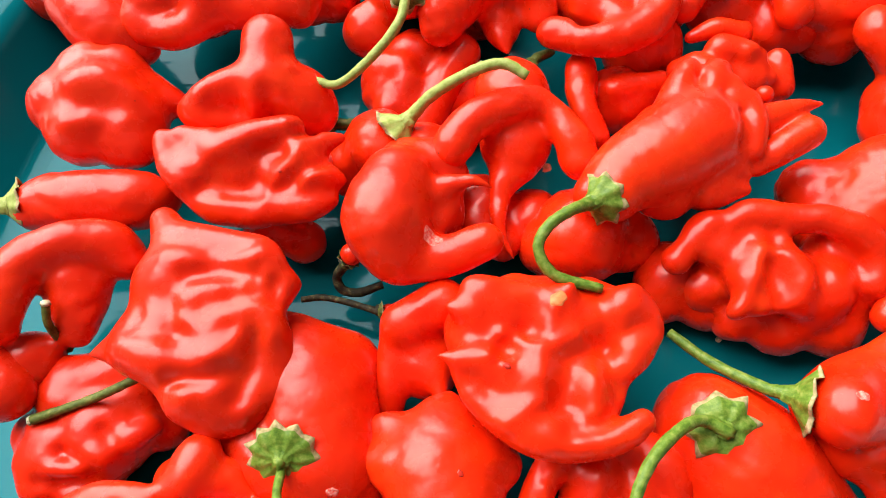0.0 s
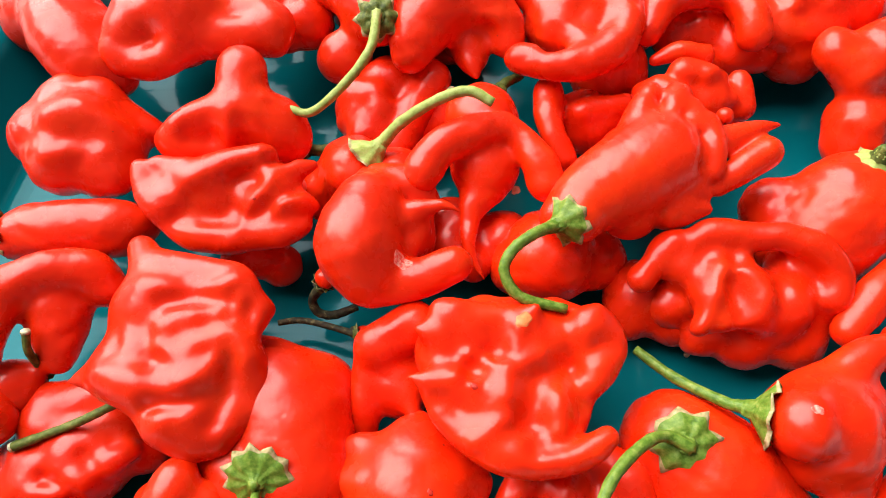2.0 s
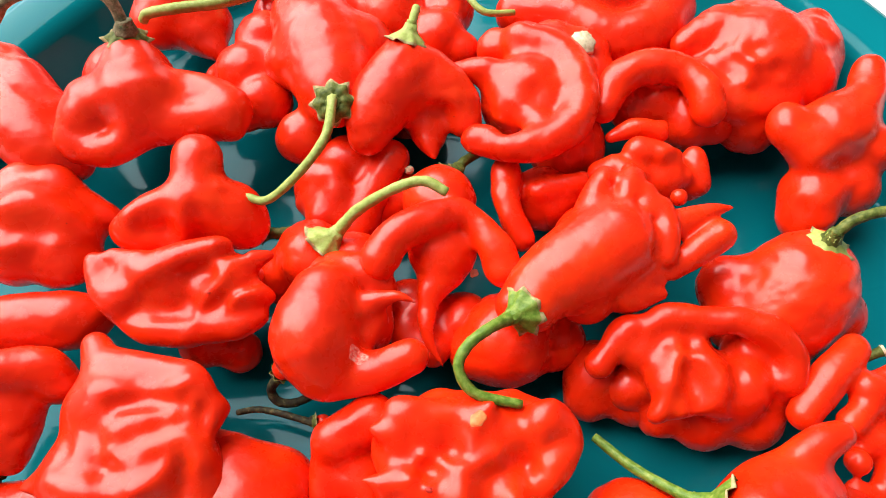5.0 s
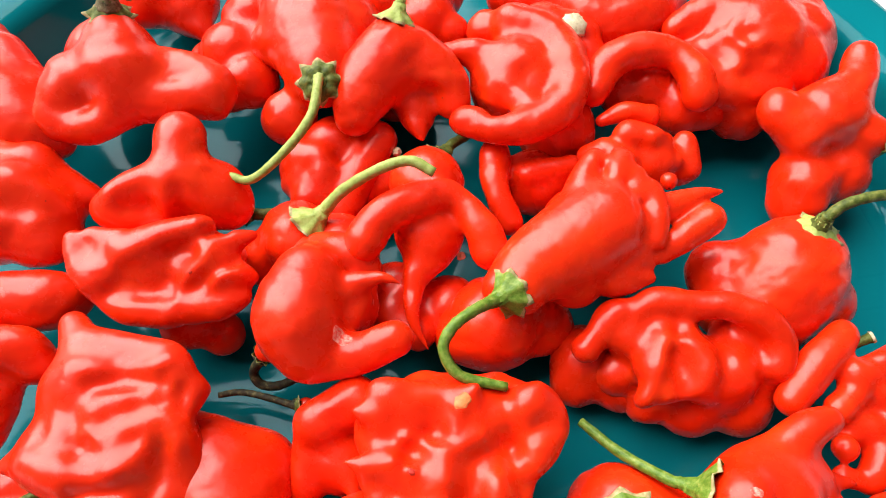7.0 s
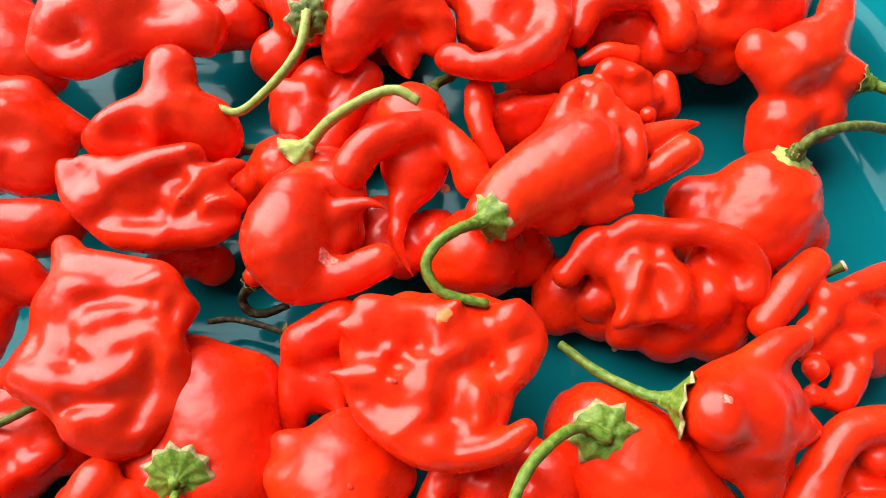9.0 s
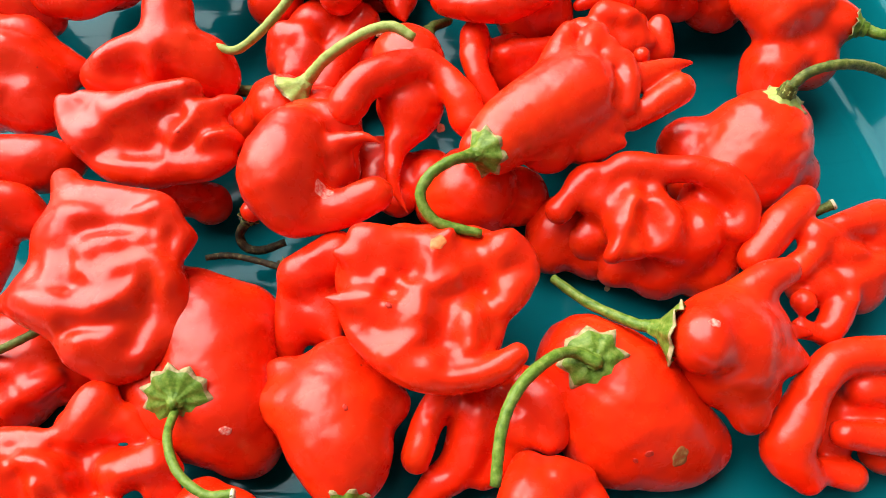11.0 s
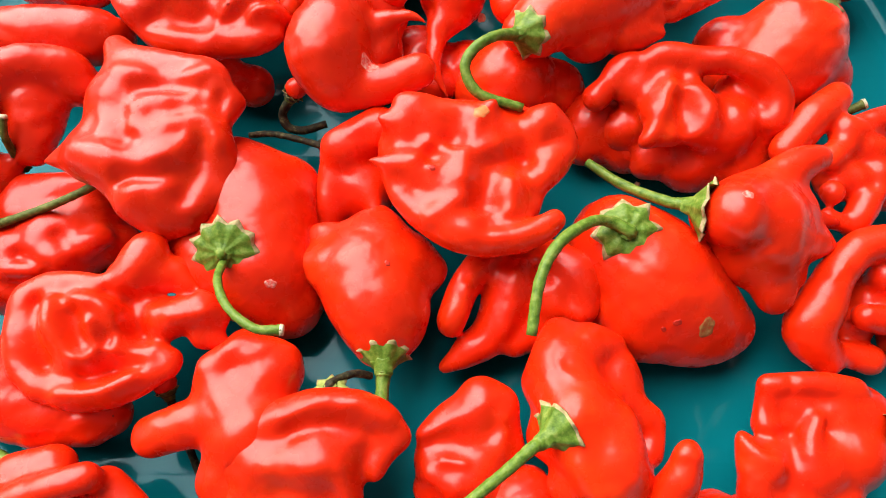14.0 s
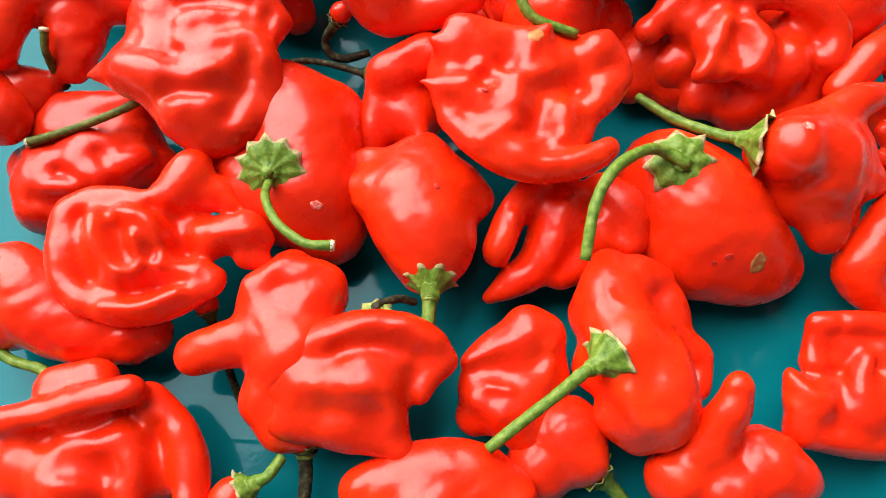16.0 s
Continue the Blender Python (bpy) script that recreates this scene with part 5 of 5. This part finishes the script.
pepper('frilly red pepper shaped like a rose', (-6.7, 0.4),
       tubes=[[(0.23, 1.32, 2.8, 0.63), (0.57, 1.91, 3, 0.6), (0.67, 2.25, 3, 0.42)],
              [(1.07, 1.53, 2.7, 0.48), (1.45, 1.81, 2.6, 0.26)],
              [(1.21, 0.35, 2.6, 0.62), (2.11, 0.56, 2.8, 0.5), (2.68, 0.3, 2.7, 0.27)],
              [(2.28, -0.11, 2.5, 0.42), (2.8, -0.3, 2.5, 0.18)],
              [(1.44, 1.55, 2.7, 0.3), (1.72, 1.16, 2.6, 0.3)],
              [(0.79, -0.76, 2.6, 0.55), (1.51, -0.8, 2.6, 0.32)],
              [(-1.62, -1.61, 2.6, 0.34), (-0.94, -1.68, 2.5, 0.46), (-0.16, -1.67, 2.5, 0.46), (0.61, -1.45, 2.6, 0.43), (1.47, -1.1, 2.7, 0.24)],
              [(-2.43, 0.46, 2.7, 0.47), (-2.44, -0.32, 2.7, 0.41), (-2.28, -1.01, 2.6, 0.37), (-1.79, -1.47, 2.6, 0.37)],
              [(-2.39, 0.82, 2.8, 0.38), (-1.74, 1.05, 2.9, 0.41), (-0.9, 1.05, 3, 0.38), (-0.34, 1.13, 3.1, 0.18)]],
       balls=[(-1.42, 0.11, 2.5, 0.98), (-0.44, 0.32, 2.5, 0.95), (-0.76, -0.73, 2.3, 0.85), (0.48, 0.48, 2.2, 0.7), (-2.01, -0.52, 2.2, 0.74), (-0.14, 1.53, 2.2, 0.59), (0.15, -0.47, 2.1, 0.66)],
       relief=[(0.288, [(-1.43, 0.37, 3.5, 0.28), (-1.31, -0.26, 3.5, 0.27), (-0.85, -0.86, 3.5, 0.29), (-0.38, -1.04, 3.4, 0.27)]),
               (0.288, [(-0.79, 0.51, 3.6, 0.28), (-0.11, 0.4, 3.5, 0.29), (0.34, -0.19, 3.5, 0.29), (0.19, -0.72, 3.4, 0.27)]),
               (0.2304, [(-0.4, -0.14, 3.6, 0.24), (-0.18, -0.62, 3.6, 0.24)]),
               (-0.2304, [(-0.86, 0.13, 3.7, 0.19), (-0.59, -0.6, 3.7, 0.21)]),
               (-0.288, [(0.4, 0.54, 3.4, 0.25), (0.75, -0.4, 3.3, 0.26)]),
               (-0.2592, [(-1.96, 0.47, 3.3, 0.21), (-1.66, -0.95, 3.3, 0.22)]),
               (-0.2592, [(-0.46, -1.33, 3.2, 0.21), (0.73, -1.03, 3.2, 0.24)]),
               (-0.2304, [(-0.18, 0.78, 3.4, 0.18), (0.5, 0.59, 3.3, 0.2)]),
               (-0.2304, [(1.02, 0.74, 3.2, 0.25), (1.81, 0.94, 3, 0.2)]),
               (0.2016, [(1.57, 0.1, 3.3, 0.3), (2.38, 0.25, 3.2, 0.27)]),
               (0.2016, [(-1, -1.82, 3, 0.22), (-0.01, -1.76, 3.1, 0.22), (0.75, -1.37, 3.1, 0.23)])],
       stem=[(1.18, -1.52, 1.4), (1.61, -2.61, 0.8), (2.21, -4.01, 0.15)], thick=0.14, cap=0.31, kind='dark',
       blend=0.15, wrinkle=0.014, fold=1, melt=0.08)
pepper('red pepper lying under the frilly one', (-9.1, -1.2),
       tubes=[[(-1.61, 1.09, 2, 0.66), (-1.02, 0.43, 1.7, 1.08), (-0.08, -0.25, 1.5, 1.05), (1.43, -0.45, 1.3, 0.85)],
              [(0.72, -0.03, 1.4, 0.76), (2.07, -0.43, 1.2, 0.55)]],
       balls=[(-1.67, -0.19, 1.3, 0.87)],
       blend=0.196, wrinkle=0.04, fold=1)
pepper('red pepper with heavy folded lobes', (-7.2, -4.4),
       tubes=[[(-2.55, 0.26, 2.4, 0.39), (-1.49, 0.44, 2.6, 0.39), (-0.41, 0.76, 2.8, 0.42), (0.44, 1.02, 2.8, 0.42)],
              [(-1.65, 1.14, 2, 0.56), (-0.68, 1.37, 2.1, 0.56)],
              [(0.68, 0.94, 2, 0.48), (1.46, 0.22, 1.9, 0.48), (1.88, -0.63, 1.8, 0.47), (1.98, -1.54, 1.8, 0.46)],
              [(0.22, 0.08, 2.2, 0.41), (0.66, -0.68, 2.1, 0.41), (0.56, -1.45, 2, 0.4)],
              [(-1.01, -0.16, 2.2, 0.3), (-0.16, -0.2, 2.3, 0.3)]],
       balls=[(-0.92, -0.96, 1.4, 1.23), (-2.07, -0.73, 1.4, 0.95), (0.13, -0.27, 1.6, 0.84), (-0.77, 0.5, 1.8, 0.85), (0.93, -0.63, 1.3, 0.85), (-2.11, 0.06, 1.7, 0.7)],
       relief=[(-0.18, [(1.03, 0.22, 2.4, 0.2), (1.3, -1.31, 2.2, 0.2)]),
               (-0.18, [(-1.67, -0.17, 2.5, 0.22), (-0.42, 0.16, 2.8, 0.2), (0.55, 0.37, 2.7, 0.2)]),
               (-0.18, [(-0.84, -0.76, 2.6, 0.36), (-0.24, -0.87, 2.6, 0.36)]),
               (0.09, [(-0.89, -1.14, 2.6, 0.21), (0.27, -1.16, 2.6, 0.21)])],
       stem=[(-1.89, 1.39, 1.7), (-2.41, 1.68, 1.6), (-3.33, 1.94, 1.4), (-4.08, 2.48, 1.2)], thick=0.18, cap=0.33, kind='green',
       blend=0.13, wrinkle=0.018, fold=1, melt=0.1)
pepper('red pepper with thumb-like lobes below the star', (3.8, 1.4),
       tubes=[[(-0.64, 1.28, 2.3, 0.48), (-1.22, 0.44, 2.3, 0.49), (-1.58, -0.37, 2.1, 0.44), (-1.64, -0.57, 2, 0.38)],
              [(0.17, 0.62, 2, 0.81), (-0.39, -0.59, 1.6, 0.64), (-1.11, -1.2, 1.4, 0.45), (-1.78, -1.61, 1.2, 0.21)],
              [(1.32, 1.33, 2.2, 0.59), (1.99, 0.71, 2.3, 0.61), (2.08, -0.04, 2, 0.51)],
              [(0.67, -0.57, 1.5, 0.58), (0.17, -0.9, 1.5, 0.48)]],
       balls=[(0.37, 0.72, 1.7, 0.98), (1.18, 0.38, 1.7, 0.87), (0.07, 1.45, 1.6, 0.84)],
       relief=[(0.135, [(0.12, 0.62, 2.8, 0.29), (-0.03, -0.18, 2.5, 0.29), (-0.21, -0.82, 2.2, 0.27)]),
               (-0.153, [(0.81, 0.73, 2.7, 0.25), (1.07, -0.31, 2.4, 0.25)]),
               (0.09, [(1.27, -0.18, 2.5, 0.21), (1.91, -0.48, 2.3, 0.22)]),
               (-0.144, [(-0.76, 0.35, 2.6, 0.23), (-0.99, -0.74, 2.2, 0.23)]),
               (0.072, [(-1.31, 0.29, 2.8, 0.16), (-1.24, 0.05, 2.8, 0.16)])],
       blend=0.11, wrinkle=0.018, fold=1, melt=0.09)
pepper('red pepper with bent green stem', (-4.4, -6.3),
       tubes=[],
       balls=[(-0.02, -0.04, 1.3, 0.83)],
       stem=[(0.59, 0.89, 1.8), (0.99, 1.13, 1.9), (1.27, 1.6, 1.8)], thick=0.18, cap=0.48, kind='green',
       blend=0.196, wrinkle=0.03, fold=1)
pepper('red pepper against the tray side', (-12, 4.7),
       tubes=[],
       balls=[(0.06, -0.42, 2.2, 0.89), (0.03, 0.36, 2.2, 0.59)],
       blend=0.196, wrinkle=0.03, fold=1)
pepper('red pepper with upright horn lobe', (15.2, 14.8),
       tubes=[[(1.85, 2.69, 3.7, 0.58), (1.39, 1.62, 3.6, 0.69), (0.47, 0.73, 3.2, 1.15), (-0.26, 0.53, 3, 1.11)],
              [(-1.3, 0.58, 3.4, 0.68), (-0.62, -0.1, 3.2, 0.75)],
              [(-0.7, -1.49, 2.6, 0.49), (-0.37, -2.19, 2.3, 0.41)]],
       balls=[(-1.3, 0.93, 3.4, 0.65), (1.41, 0.22, 2.8, 0.92), (-0.32, -1.14, 2, 1.12), (-0.76, -1.84, 1.7, 0.81), (0.95, -0.78, 2, 1.07)],
       stem=[(2.3, -0.43, 3.2), (3.04, -0.82, 3.3), (4.23, -0.45, 3.2)], thick=0.23, cap=0.54, kind='green',
       blend=0.175, wrinkle=0.03, fold=1)
pepper('dark red pepper in the shade of the pile', (1.6, 9.5),
       tubes=[[(-0.67, -0.22, 2, 0.52), (0.17, -0.75, 1.9, 0.58)]],
       balls=[(-0.51, 0.62, 1.5, 1.11), (1.17, 0.23, 1.4, 1.04)],
       blend=0.2, wrinkle=0.03, fold=1)
pepper('small red pepper lobe under crossing stems', (0.5, 14.2),
       tubes=[],
       balls=[(-0.52, -0.08, 1.6, 0.96), (0.44, 0.18, 1.5, 0.89)],
       blend=0.2, wrinkle=0.035, fold=1)
pepper('red pepper showing a lobe behind the crumpled one', (-4.9, 9.3),
       tubes=[],
       balls=[(0.54, -0.06, 1, 0.71), (-0.5, 0.12, 1.4, 0.81)],
       blend=0.2, wrinkle=0.02, fold=1)


# ---- crumbs between the peppers ----
def crumb(at, r, seed):
    rng = random.Random(seed)
    bm = bmesh.new()
    bmesh.ops.create_icosphere(bm, subdivisions=2, radius=r)
    for v in bm.verts:
        v.co *= rng.uniform(0.65, 1.25)
    me = bpy.data.meshes.new("crumb")
    bm.to_mesh(me)
    bm.free()
    me.materials.append(STRAW)
    ob = new("crumb", me)
    ob.location = at
    return tagged(ob, "tiny pale dry flake lying among the peppers", "crumb", "crumbs")


crumb((0.0121, 0.1482, 0.0260), 0.0015, 0)
crumb((0.0314, 0.1097, 0.0260), 0.0014, 1)
crumb((0.0699, 0.1417, 0.0260), 0.0015, 2)
crumb((0.0851, 0.0628, 0.0015), 0.0009, 3)
crumb((0.0651, -0.0096, 0.0015), 0.0007, 4)
crumb((-0.0813, 0.0705, 0.0240), 0.0005, 5)
